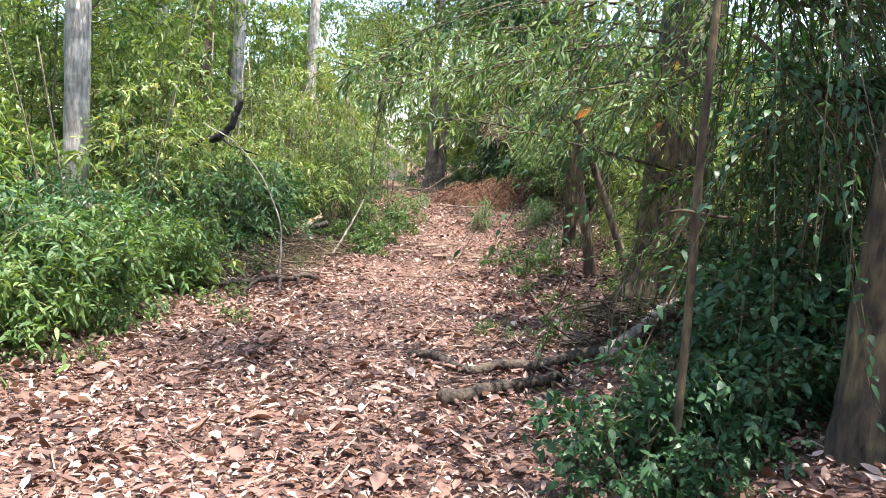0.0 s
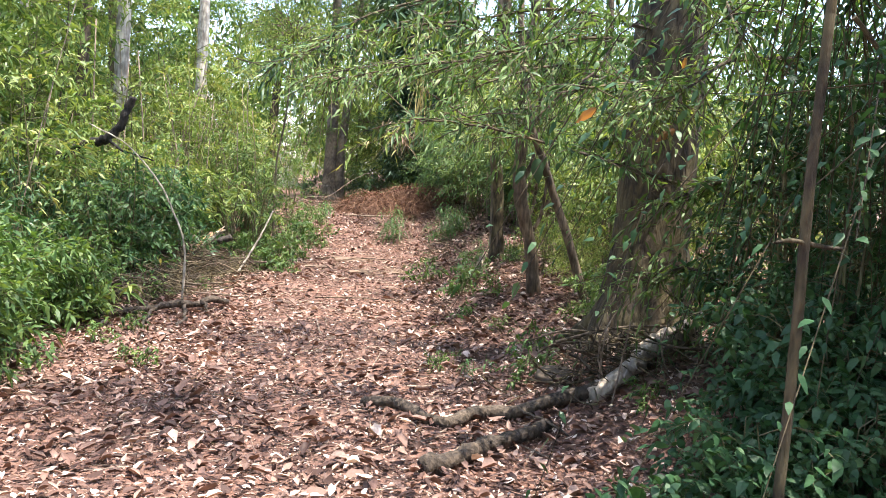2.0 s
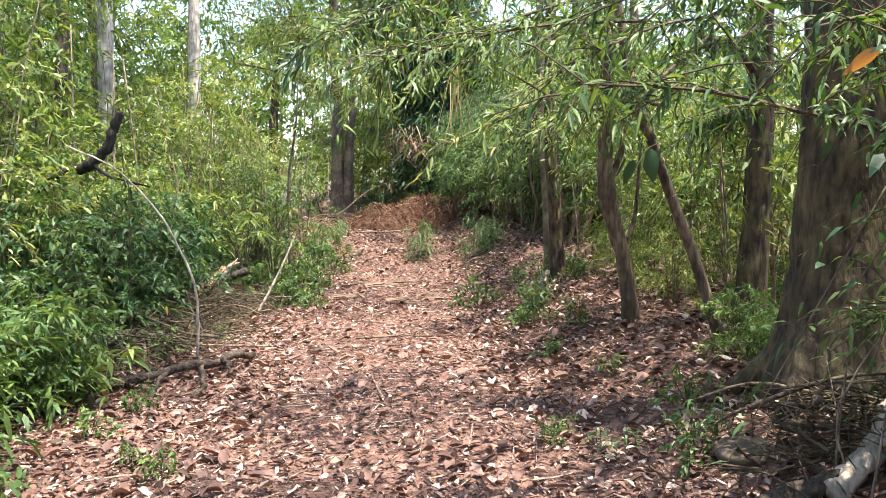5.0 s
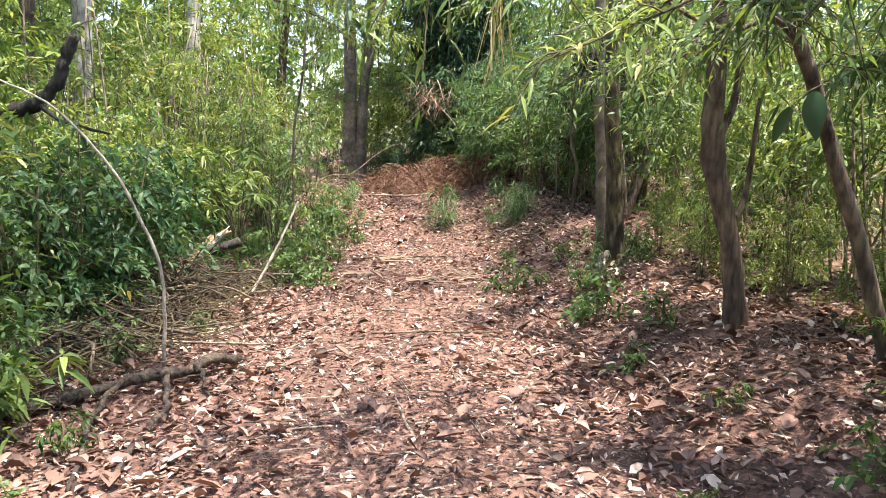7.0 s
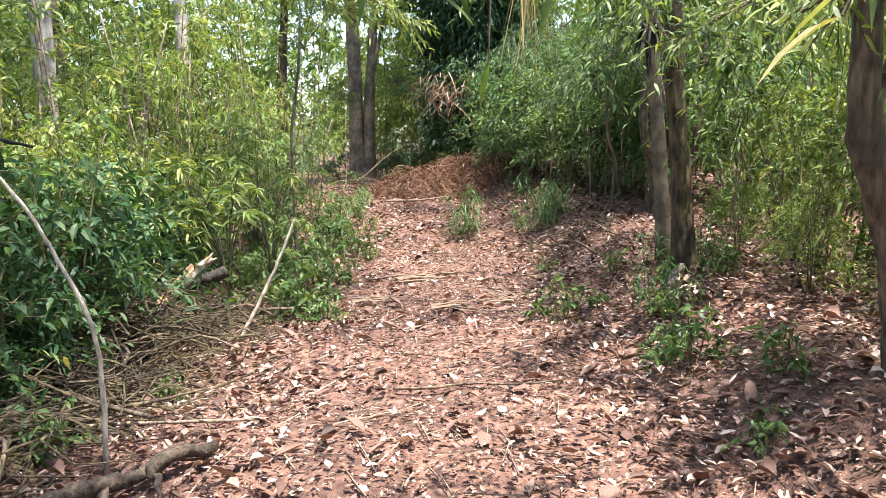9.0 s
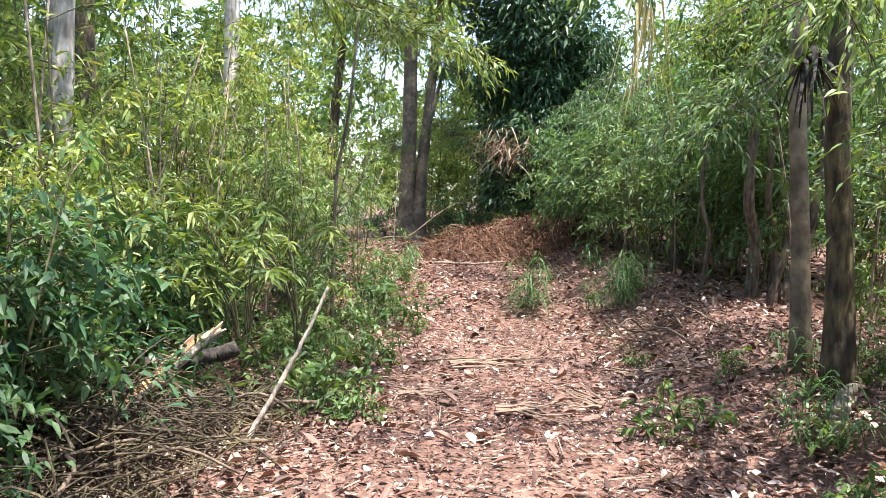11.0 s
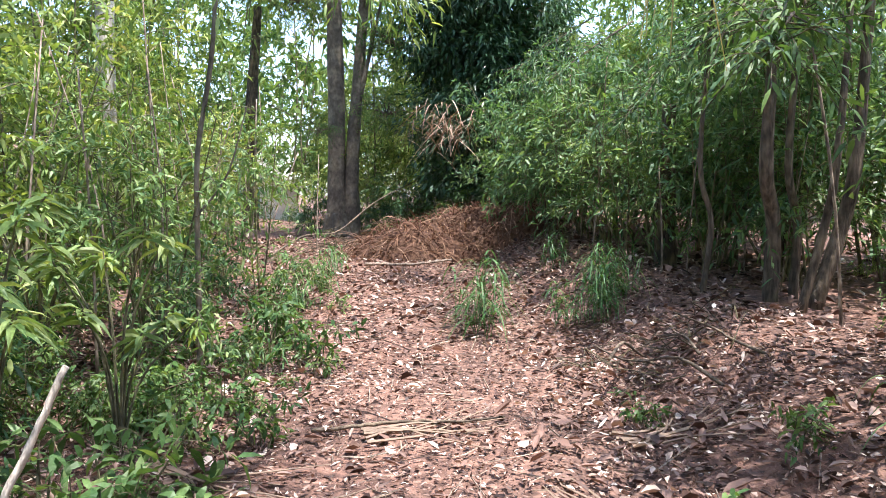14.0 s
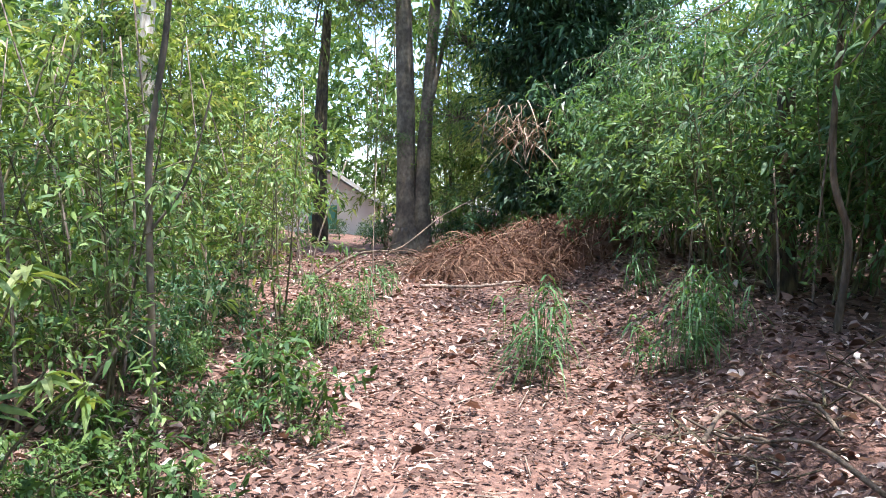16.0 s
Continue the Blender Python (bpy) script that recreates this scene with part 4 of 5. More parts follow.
bough("overhanging_branch", "branch with drooping long dark green leaves", [(0.9, 8.7, 3.3), (0.1, 8.4, 2.95), (-0.35, 8.4, 2.65), (-0.75, 8.4, 2.4)], 0.014, 120, M_DARK, 16, 8, 0.17, 0.2, 0.28, 0.9)
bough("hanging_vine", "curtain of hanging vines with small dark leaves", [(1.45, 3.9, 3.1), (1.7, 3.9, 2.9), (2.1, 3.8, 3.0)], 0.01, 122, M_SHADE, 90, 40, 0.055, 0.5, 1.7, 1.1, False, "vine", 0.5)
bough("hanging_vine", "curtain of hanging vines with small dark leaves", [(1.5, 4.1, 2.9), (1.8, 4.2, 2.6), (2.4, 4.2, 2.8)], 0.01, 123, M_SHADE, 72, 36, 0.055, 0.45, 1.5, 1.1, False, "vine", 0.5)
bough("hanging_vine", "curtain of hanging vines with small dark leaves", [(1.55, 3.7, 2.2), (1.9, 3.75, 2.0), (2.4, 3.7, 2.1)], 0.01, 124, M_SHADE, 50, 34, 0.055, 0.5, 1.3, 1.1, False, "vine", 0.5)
# rosette saplings in the sun


def rosette_plant(x, y, seed, height, heads, m_leaf=M_BRIGHT, spread=0.5):
    rng = np.random.default_rng(seed)
    woods, leafy = [], Geo()
    P, W = [], []
    for h in range(heads):
        a = rng.uniform(0, 2 * np.pi)
        e = np.array([np.cos(a) * spread * rng.uniform(0.1, 1), np.sin(a) * spread * rng.uniform(0.1, 1), height * rng.uniform(0.45, 1)])
        wood = Geo()
        woods.append(wood)
        add_tube(wood, spline([np.zeros(3), e * [0.3, 0.3, 0.6], e], 8), np.linspace(0.010, 0.005, 8), 5, cap=False)
        k = 14
        an = rng.uniform(0, 2 * np.pi, k)
        P.append(e - [0, 0, 1] * rng.uniform(0, 0.09, (k, 1)))
        W.append(np.stack([np.cos(an), np.sin(an), rng.uniform(-0.35, 0.5, k)], 1))
    P, W = np.concatenate(P), np.concatenate(W)
    ll = 0.17 * rng.uniform(0.7, 1.2, len(P))
    add_leaves(leafy, P, W, ll, ll * 0.24, 0.25, 0.45, rng)
    ob = thing("rosette_sapling", (x, y, gz(x, y) - 0.02), "sunlit sapling with whorls of long pale green leaves", "sapling", "whorled saplings")
    for wood in woods:
        part("stem", wood, M_STEM, ob)
    part("foliage", leafy, m_leaf, ob)


for i, (x, y, h, n) in enumerate([(-1.5, 13.7, 1.5, 12), (-1.9, 14.2, 1.4, 10), (-1.15, 14.5, 1.35, 9), (-1.9, 15.6, 1.5, 9), (-2.3, 13.2, 1.5, 9), (-2.4, 9.0, 0.55, 7), (-1.5, 16.9, 1.7, 8)]):
    rosette_plant(x, y, 200 + i, h, n)

# ---- grass tufts ----


def sheet_leaf(L, W, bend, fold):
    """A broad leaf as a curved sheet, stalk at the origin, hanging along -z."""
    g = Geo()
    m, k = 9, 5
    v = []
    for i in range(m):
        u = i / (m - 1)
        half = W * 0.5 * math.sin(math.pi * min(1, u * 0.97 + 0.03) ** 0.8) ** 0.8 * (1 - 0.25 * u)
        for j in range(k):
            s = 2 * j / (k - 1) - 1
            v.append((s * half, bend * u * u * L + fold * abs(s) * half, -u * L + 0.04 * L * s * math.sin(5 * u)))
    q = [(i * k + j, i * k + j + 1, (i + 1) * k + j + 1, (i + 1) * k + j) for i in range(m - 1) for j in range(k - 1)]
    g.add(v, None, q)
    return g


def tuft(x, y, h, n, seed, label):
    """Thin stalks with long blades that arch over."""
    rng = np.random.default_rng(seed)
    g = Geo()
    for _ in range(n):
        a = rng.uniform(0, 2 * np.pi)
        d = np.array([np.cos(a), np.sin(a), 0])
        root = rng.normal(0, 0.10, 3) * [1, 1, 0]
        H = h * rng.uniform(0.35, 0.8)
        top = root + d * H * rng.uniform(0.05, 0.3) + [0, 0, H]
        add_tube(g, np.array([root, (root + top) / 2 + d * 0.01, top]), [0.003, 0.0025, 0.002], 3, cap=False)
        for k in range(4):
            o = root + (top - root) * rng.uniform(0.25, 1)
            e = unit(d * 0.5 + rng.normal(0, 0.7, 3) * [1, 1, 0])
            L = h * rng.uniform(0.25, 0.5)
            u = np.linspace(0, 1, 6)
            line = o + e * (L * 0.75 * u)[:, None] + np.array([0, 0, 1.0]) * (L * (0.75 * u - 1.25 * u ** 2))[:, None]
            side = np.cross(e, [0, 0, 1.0])
            w = (0.0085 * (1 - u ** 2) + 0.0005)[:, None]
            q = np.arange(5)
            g.add(np.concatenate([line - side * w, line + side * w]), None, np.stack([q, q + 1, q + 7, q + 6], 1))
    ob = thing("grass_tuft", (x, y, gz(x, y) - 0.02), label, "grass", "grass tufts")
    tagged(part("blade_spray", g, M_GRASS, ob), kind="stuff")


tuft(1.48, 17.15, 1.1, 17, 1, "tall green grass tuft in the middle of the path")
tuft(1.62, 17.6, 1.0, 13, 2, "tall green grass tuft in the middle of the path")
for i, (x, y, h, n) in enumerate([(2.7, 17.1, 0.7, 60), (2.95, 17.5, 0.8, 60), (2.45, 17.4, 0.55, 40), (3.1, 18.3, 0.7, 50), (-0.2, 18.6, 0.6, 40), (0.05, 19.6, 0.6, 40), (-0.35, 16.4, 0.45, 30), (2.75, 12.6, 0.5, 40), (2.55, 12.9, 0.45, 30), (-0.45, 17.4, 0.5, 30), (3.0, 19.6, 0.7, 50), (0.3, 21.0, 0.55, 40), (2.0, 11.9, 0.5, 36), (2.15, 11.6, 0.45, 30), (2.0, 6.0, 0.35, 30), (1.45, 6.7, 0.3, 24), (1.1, 7.0, 0.25, 20)]):
    tuft(x, y, h * 1.15, n // 3, 20 + i, "green grass tuft beside the path")

# single leaves that stand out
for x, y, z, L, tilt in ((1.12, 5.15, 1.93, 0.13, (25, 35, 20)), (1.62, 5.2, 1.86, 0.12, (-30, 50, -30)), (1.75, 5.4, 2.3, 0.10, (20, -30, 10))):
    ob = tagged(new("withered_leaf", sheet_leaf(L, L * 0.5, 0.35, 0.5).mesh("withered_leaf", M_ORANGE, True)), "withered orange leaf on the branch", "leaf", "withered leaves")
    ob.matrix_basis = pose(x, y, z, *tilt)
broad = thing("broad_leaved_twig", (1.95, 8.2, 1.75), "twig with a few broad dark green leaves", "twig")
tw = Geo()
add_tube(tw, spline([(0, 0, 0), (-0.15, -0.1, 0.03), (-0.4, -0.15, -0.08)], 8), np.linspace(0.005, 0.002, 8), 5)
part("twig", tw, M_STEM, broad)
for x, z, L, tilt in ((-0.36, -0.10, 0.19, (10, 12, 15)), (-0.24, -0.02, 0.24, (-8, -6, -20)), (-0.15, 0.0, 0.2, (15, -25, 40)), (-0.42, -0.09, 0.15, (12, 30, 60))):
    o = part("leaf", sheet_leaf(L, L * 0.55, 0.2, 0.25), M_DARK, broad, shade=True)
    o.matrix_basis = pose(x, -0.12, z, *tilt)

# ---- logs, sticks and dead wood ----


def wood_piece(name, label, category, pts, r0, r1, mat, on_ground=True, sides=10, n=30, rough=0.09, side_sticks=(), group=""):
    """A piece of wood along a line; given heights are above the ground when it lies on it."""
    o = np.array([pts[0][0], pts[0][1], gz(pts[0][0], pts[0][1])])
    q = [np.array([x, y, (gz(x, y) if on_ground else 0) + z]) - o for x, y, z in pts]
    ob = thing(name, tuple(o), label, category, group)
    g = Geo()
    kink = np.random.default_rng(int(abs(pts[0][0] * 1000)) + 3)
    line = spline(q, n)
    line[1:-1] += kink.normal(0, 0.14 * min(r0, 0.04), (n - 2, 3))
    add_tube(g, line, np.linspace(r0, r1, n) * kink.uniform(0.95, 1.05, n), sides, rough, kink)
    part("stem", g, mat, ob, shade=True)
    for sp, a, b in side_sticks:
        g = Geo()
        line = spline([np.array([x, y, (gz(x, y) if on_ground else 0) + z]) - o for x, y, z in sp], 12)
        line[1:-1] += kink.normal(0, a * 0.4, (10, 3)) * [1, 1, 0.5]
        add_tube(g, line, np.linspace(a, b, 12) * kink.uniform(0.92, 1.08, 12), 6, rough, kink)
        part("side_branch", g, mat, ob, shade=True)
    return ob


def split_bark(p0, p1, r):
    """A torn half shell of bark with orange wood inside."""
    o = np.array([p0[0], p0[1], gz(p0[0], p0[1])])
    c0, c1 = np.array([0, 0, p0[2]]), np.array([p1[0], p1[1], gz(p1[0], p1[1]) + p1[2]]) - o
    ob = thing("split_branch_stub", tuple(o), "split branch stub with torn orange wood", "branch")
    ax = unit(c1 - c0)
    s = unit(np.cross(ax, [0, 0, 1.0]))
    n = np.cross(s, ax)
    rng = np.random.default_rng(12)
    for name, rr, mat, label in (("bark_shell", r, M_PALEWOOD, "pale grey bark"), ("torn_wood", r * 0.8, M_ORANGEWOOD, "torn orange wood")):
        g = Geo()
        k, m = 9, 8
        v = []
        for i in range(m):
            u = i / (m - 1)
            for j in range(k):
                th = radians(200 + 170 * j / (k - 1))
                ragged = u + (0.12 * rng.normal() if i == m - 1 else 0)
                rad = rr * (0.75 + 0.4 * u) * (1 + 0.04 * rng.normal())
                v.append(c0 + (c1 - c0) * ragged + s * rad * math.cos(th) + n * rad * math.sin(th))
        for i in range(m):
            for j in range(k):
                th = radians(200 + 170 * j / (k - 1))
                v.append(v[i * k + j] - 0.012 * (s * math.cos(th) + n * math.sin(th)))
        q = []
        off = m * k
        for i in range(m - 1):
            for j in range(k - 1):
                e = i * k + j
                q += [(e, e + 1, e + k + 1, e + k), (off + e, off + e + k, off + e + k + 1, off + e + 1)]
            for j in (0, k - 1):
                e = i * k + j
                q.append((e, e + k, off + e + k, off + e))
        for j in range(k - 1):
            e = (m - 1) * k + j
            q.append((e, e + 1, off + e + 1, off + e))
        g.add(v, None, q)
        part(name, g, mat, ob, label)


wood_piece("fallen_branch", "crooked fallen branch, dark brown, lying across the path's edge", "branch", [(0.03, 6.16, 0.03), (0.12, 6.08, 0.06), (0.26, 5.93, 0.07), (0.42, 5.68, 0.02), (0.56, 5.66, 0.03), (0.75, 5.8, 0.05), (1.0, 5.8, 0.04), (1.35, 5.88, 0.06), (1.6, 5.8, 0.07)], 0.032, 0.05, M_WETWOOD,
           side_sticks=[([(1.0, 5.82, 0.06), (1.12, 5.6, 0.06), (1.2, 5.35, 0.05)], 0.012, 0.006)])
wood_piece("pale_fallen_log", "pale barkless end of a fallen log by the big tree", "log", [(1.5, 5.78, 0.06), (1.75, 5.84, 0.08), (2.0, 5.98, 0.14), (2.25, 6.1, 0.15), (2.55, 6.3, 0.24)], 0.05, 0.08, M_PALEWOOD, side_sticks=[([(1.85, 5.85, 0.1), (1.8, 5.75, 0.14)], 0.045, 0.04)])
wood_piece("fallen_log", "short rotten brown log among dry leaves", "log", [(0.24, 4.9, 0.02), (0.45, 5.02, 0.045), (0.68, 5.25, 0.03), (0.95, 5.42, 0.045), (1.17, 5.62, 0.02)], 0.055, 0.04, M_WETWOOD, rough=0.14)
wood_piece("fallen_log", "grey-brown fallen branch with bare forks on dry leaves", "log", [(-1.2, 10.0, 0.03), (-1.36, 9.8, 0.1), (-1.5, 9.66, 0.06), (-1.66, 9.5, 0.1), (-1.9, 9.4, 0.05), (-2.4, 8.95, 0.05), (-3.0, 8.6, 0.05)], 0.034, 0.036, M_WETWOOD, rough=0.2, sides=8,
           side_sticks=[([(-1.85, 9.42, 0.08), (-1.9, 9.05, 0.06), (-1.76, 8.0, 0.02)], 0.022, 0.012), ([(-1.6, 9.5, 0.08), (-1.55, 9.1, 0.05), (-1.62, 8.1, 0.02)], 0.025, 0.012), ([(-1.45, 9.68, 0.1), (-1.40, 9.55, 0.10), (-1.33, 9.40, 0.0)], 0.022, 0.010)])
wood_piece("bent_stick", "thin bare grey stick arching over the litter", "stick", [(-1.67, 9.8, -0.1), (-1.665, 9.8, 0.53), (-1.82, 9.8, 0.97), (-1.98, 9.8, 1.26), (-2.3, 9.85, 1.6), (-2.7, 9.9, 1.8)], 0.0125, 0.006, M_PALESTICK, False)
wood_piece("leaning_stick", "straight pale bare stick leaning from the brush", "stick", [(-1.3, 12.3, -0.12), (-1.03, 12.42, 0.37), (-0.82, 12.5, 0.84)], 0.018, 0.010, M_PALESTICK, False)
wood_piece("broken_snag", "broken dark dead limb among green shrubs", "branch", [(-3.6, 11.25, 1.3), (-3.1, 11.2, 1.57), (-2.84, 11.2, 1.67), (-2.67, 11.2, 1.83), (-2.6, 11.2, 2.02), (-2.53, 11.2, 2.2)], 0.055, 0.045, M_CHAR, False, rough=0.2, side_sticks=[([(-2.8, 11.2, 1.68), (-2.6, 11.0, 1.55), (-2.2, 10.8, 1.45)], 0.02, 0.008)])
wood_piece("rotten_log", "blackened rotten log lying in the brush", "log", [(-2.1, 12.7, 0.33), (-1.75, 12.75, 0.4), (-1.42, 12.8, 0.5)], 0.07, 0.05, M_CHAR)
split_bark((-2.0, 12.3, 0.22), (-1.62, 12.95, 0.62), 0.085)
wood_piece("thin_pole", "thin pale stick lying on leaves beside the log", "stick", [(-2.6, 10.2, 0.06), (-1.9, 10.3, 0.07), (-1.0, 10.35, 0.03)], 0.012, 0.008, M_TWIG)
wood_piece("lying_branch", "long grey branch lying under the saplings", "branch", [(-0.8, 22.6, 0.04), (-0.2, 23.3, 0.3), (0.4, 24.3, 0.35), (1.2, 25.2, 0.85), (2.1, 26.0, 1.3)], 0.02, 0.008, M_BARK)
wood_piece("lying_branch", "grey branch lying before the mound", "branch", [(0.7, 21.6, 0.05), (1.4, 21.3, 0.06), (2.0, 21.5, 0.1)], 0.025, 0.015, M_TWIG)
wood_piece("lying_branch", "brown stick lying across the path", "stick", [(-0.1, 14.75, 0.02), (0.2, 14.66, 0.04), (0.5, 14.72, 0.03), (0.8, 14.62, 0.05), (1.1, 14.72, 0.02)], 0.014, 0.006, M_BARK)
wood_piece("lying_branch", "brown stick lying across the path", "stick", [(-0.2, 10.92, 0.02), (0.05, 10.8, 0.04), (0.3, 10.83, 0.02), (0.6, 10.72, 0.04), (0.9, 10.78, 0.01)], 0.011, 0.005, M_BARK)
wood_piece("upright_twig", "small grey twig standing in the dirt", "stick", [(-0.16, 8.5, -0.02), (-0.2, 8.72, 0.05), (-0.23, 8.95, 0.13)], 0.012, 0.007, M_TWIG)
wood_piece("pale_stump", "small pale broken stump among herbs", "stump", [(2.1, 11.75, 0.0), (2.12, 11.77, 0.15), (2.18, 11.78, 0.26)], 0.06, 0.035, M_PALEWOOD)


def dry_frond(x, y, turn, L, seed):
    rng = np.random.default_rng(seed)
    ob = thing("dry_palm_frond", (x, y, gz(x, y)), "dry brown palm frond lying on the ground", "palm frond", "dry palm fronds", turn)
    ca, sa = math.cos(radians(turn)), math.sin(radians(turn))

    def h(u, v):
        return gz(x + u * ca - v * sa, y + u * sa + v * ca) - gz(x, y) + 0.03
    for k in range(9):
        g = Geo()
        b = rng.normal(0, 0.05)
        w = rng.normal(0, 0.28)
        l = L * rng.uniform(0.6, 1.1)
        pts = [(l * u, b + w * u * u + 0.06 * math.sin(4 * u + k)) for u in np.linspace(0, 1, 6)]
        line = np.array([(a, c, h(a, c) - 0.012 + 0.03 * rng.uniform(0, 1)) for a, c in pts])
        add_tube(g, line, np.linspace(0.010, 0.003, 6), 4)
        part("leaf_strip", g, M_DEADFROND, ob)


for i, (x, y, a, L) in enumerate([(-0.95, 14.2, -42, 0.95), (0.2, 14.55, 5, 0.8), (1.6, 14.05, 12, 0.7), (-0.3, 13.55, -15, 0.5), (1.2, 13.2, 150, 0.45), (0.35, 13.0, -8, 0.6)]):
    dry_frond(x, y, a, L, 300 + i)


def brush_pile(x, y, w, d, h, n, seed):
    """A heap of dead twigs, one tangle."""
    rng = np.random.default_rng(seed)
    g = Geo()
    for _ in range(n):
        px, py = rng.normal(0, w / 2), rng.normal(0, d / 2)
        a, L = rng.uniform(0, np.pi), rng.uniform(0.25, 0.9)
        z = max(0.01, h * math.exp(-(px / w) ** 2 - (py / d) ** 2) * rng.uniform(0.1, 1))
        e = np.array([math.cos(a), math.sin(a), rng.normal(0, 0.25)]) * L / 2
        c = np.array([px, py, z + gz(x + px, y + py) - gz(x, y)])
        add_tube(g, spline([c - e, c - e * 0.3 + rng.normal(0, 0.06, 3), c + e * 0.4 + rng.normal(0, 0.06, 3), c + e], 7), np.linspace(1, 0.4, 7) * (0.003 + 0.009 * rng.beta(1.2, 3)), 4, cap=False)
    ob = thing("brush_pile", (x, y, gz(x, y)), "tangle of dead brown twigs at the path's edge", "brush pile", "brush piles")
    for _ in range(5):
        px, py, a, L = rng.normal(0, w / 2.5), rng.normal(0, d / 2.5), rng.uniform(0, np.pi), rng.uniform(0.6, 1.2)
        c = np.array([px, py, 0.06 + h * 0.4 + gz(x + px, y + py) - gz(x, y)])
        e = np.array([math.cos(a), math.sin(a), rng.normal(0, 0.15)]) * L / 2
        s = Geo()
        line = spline([c - e - [0, 0, 0.05], c - e * 0.3 + rng.normal(0, 0.05, 3), c + e * 0.4 + rng.normal(0, 0.05, 3), c + e - [0, 0, 0.05]], 10)
        add_tube(s, line, np.linspace(0.014, 0.006, 10), 6, 0.1, rng)
        part("branch", s, M_BARK, ob, "thicker dead branch", True)
    # dark bark colour stands in for the shade inside the pile
    tagged(part("twig_tangle", g, M_BARKDARK, ob), kind="stuff")


for i, (x, y, w, d, h, n) in enumerate([(-1.85, 11.8, 0.6, 0.8, 0.5, 280), (-2.1, 12.9, 0.6, 0.6, 0.4, 180), (-2.0, 10.7, 0.6, 0.5, 0.35, 200), (-2.3, 10.0, 0.5, 0.4, 0.3, 110), (-1.4, 12.7, 0.3, 0.6, 0.25, 110), (-2.5, 11.3, 0.6, 0.6, 0.5, 160), (-2.6, 9.3, 0.5, 0.5, 0.3, 110), (1.75, 6.1, 0.45, 0.35, 0.3, 110), (2.6, 5.9, 0.5, 0.5, 0.45, 90), (-1.2, 15.6, 0.6, 0.8, 0.15, 60), (2.6, 15.6, 0.7, 0.7, 0.15, 50), (0.3, 23.6, 0.7, 0.6, 0.3, 60)]):
    brush_pile(x, y, w, d, h, n, 400 + i)
# upright dead twigs round the big tree
rt = np.random.default_rng(77)
for k in range(14):
    x, y = 1.5 + rt.uniform(0, 1.1), 5.85 + rt.uniform(-0.2, 0.25)
    L = rt.uniform(0.4, 0.9)
    wood_piece("dead_twig", "thin pale dead twig standing by the big tree", "twig", [(x, y, -0.03), (x + rt.normal(0, 0.08), y, L * 0.5), (x + rt.normal(0, 0.25), y + rt.normal(0, 0.1), L)], 0.007, 0.003, M_TWIG, sides=5, n=7, group="dead twigs")


def straw_mound(x, y, w, d, h, n, seed):
    rng = np.random.default_rng(seed)
    z0 = gz(x, y)
    ob = thing("straw_mound", (x, y, z0), "mound of withered rust-brown branches and straw", "mound")
    core = Geo()
    u, v = np.meshgrid(np.linspace(0, 2 * np.pi, 28, endpoint=False), np.linspace(0, 1, 9))
    hh = h * 0.66 * (1 - v ** 1.6) * (1 + 0.3 * v * np.sin(3 * u + 1) + 0.3 * v * np.sin(5 * u + seed))
    X, Y = v * w * 0.5 * np.cos(u), v * d * 0.5 * np.sin(u)
    Z = hh + land(x + X, y + Y) - z0 - 0.03
    i, j = np.meshgrid(np.arange(8), np.arange(28), indexing="ij")
    i, j = i.ravel(), j.ravel()
    k = (j + 1) % 28
    core.add(np.stack([X, Y, Z], -1), None, np.stack([i * 28 + j, (i + 1) * 28 + j, (i + 1) * 28 + k, i * 28 + k], 1))
    part("core", core, M_STRAW, ob, "dark withered inside", True)
    g = Geo()
    for _ in range(n):
        a, r = rng.uniform(0, 2 * np.pi), math.sqrt(rng.uniform(0, 1))
        px, py = r * w * 0.5 * math.cos(a), r * d * 0.5 * math.sin(a)
        pz = h * 0.70 * (1 - r ** 1.6) * (1 + 0.3 * r * math.sin(3 * a + 1) + 0.3 * r * math.sin(5 * a + seed)) + gz(x + px, y + py) - z0
        L = rng.uniform(0.25, 0.75)
        o = np.array([px, py, pz])
        dr = np.array([math.cos(a), math.sin(a), 0]) * rng.uniform(0.0, 0.5) + rng.normal(0, 0.6, 3) * [1, 1, 0.5]
        uu = np.linspace(0, 1, 5)[:, None]
        line = o + dr * L * uu + np.array([0, 0, 1.0]) * (0.35 * uu - 0.75 * uu ** 2) * L
        sd2 = unit(np.cross(dr, [0, 0, 1.0]) + rng.normal(0, 0.3, 3))
        wd = rng.uniform(0.004, 0.012) * (1 - uu * 0.8)
        vv = np.concatenate([line - sd2 * wd, line + sd2 * wd])
        kk = np.arange(4)
        g.add(vv, None, np.stack([kk, kk + 1, kk + 6, kk + 5], 1))
    tagged(part("straw_cover", g, M_STRAW, ob), kind="stuff")


straw_mound(1.7, 23.0, 2.4, 2.0, 0.85, 2300, 5)
straw_mound(2.6, 23.6, 2.2, 1.8, 1.15, 1900, 8)
straw_mound(3.5, 23.3, 1.8, 1.6, 0.75, 1200, 6)


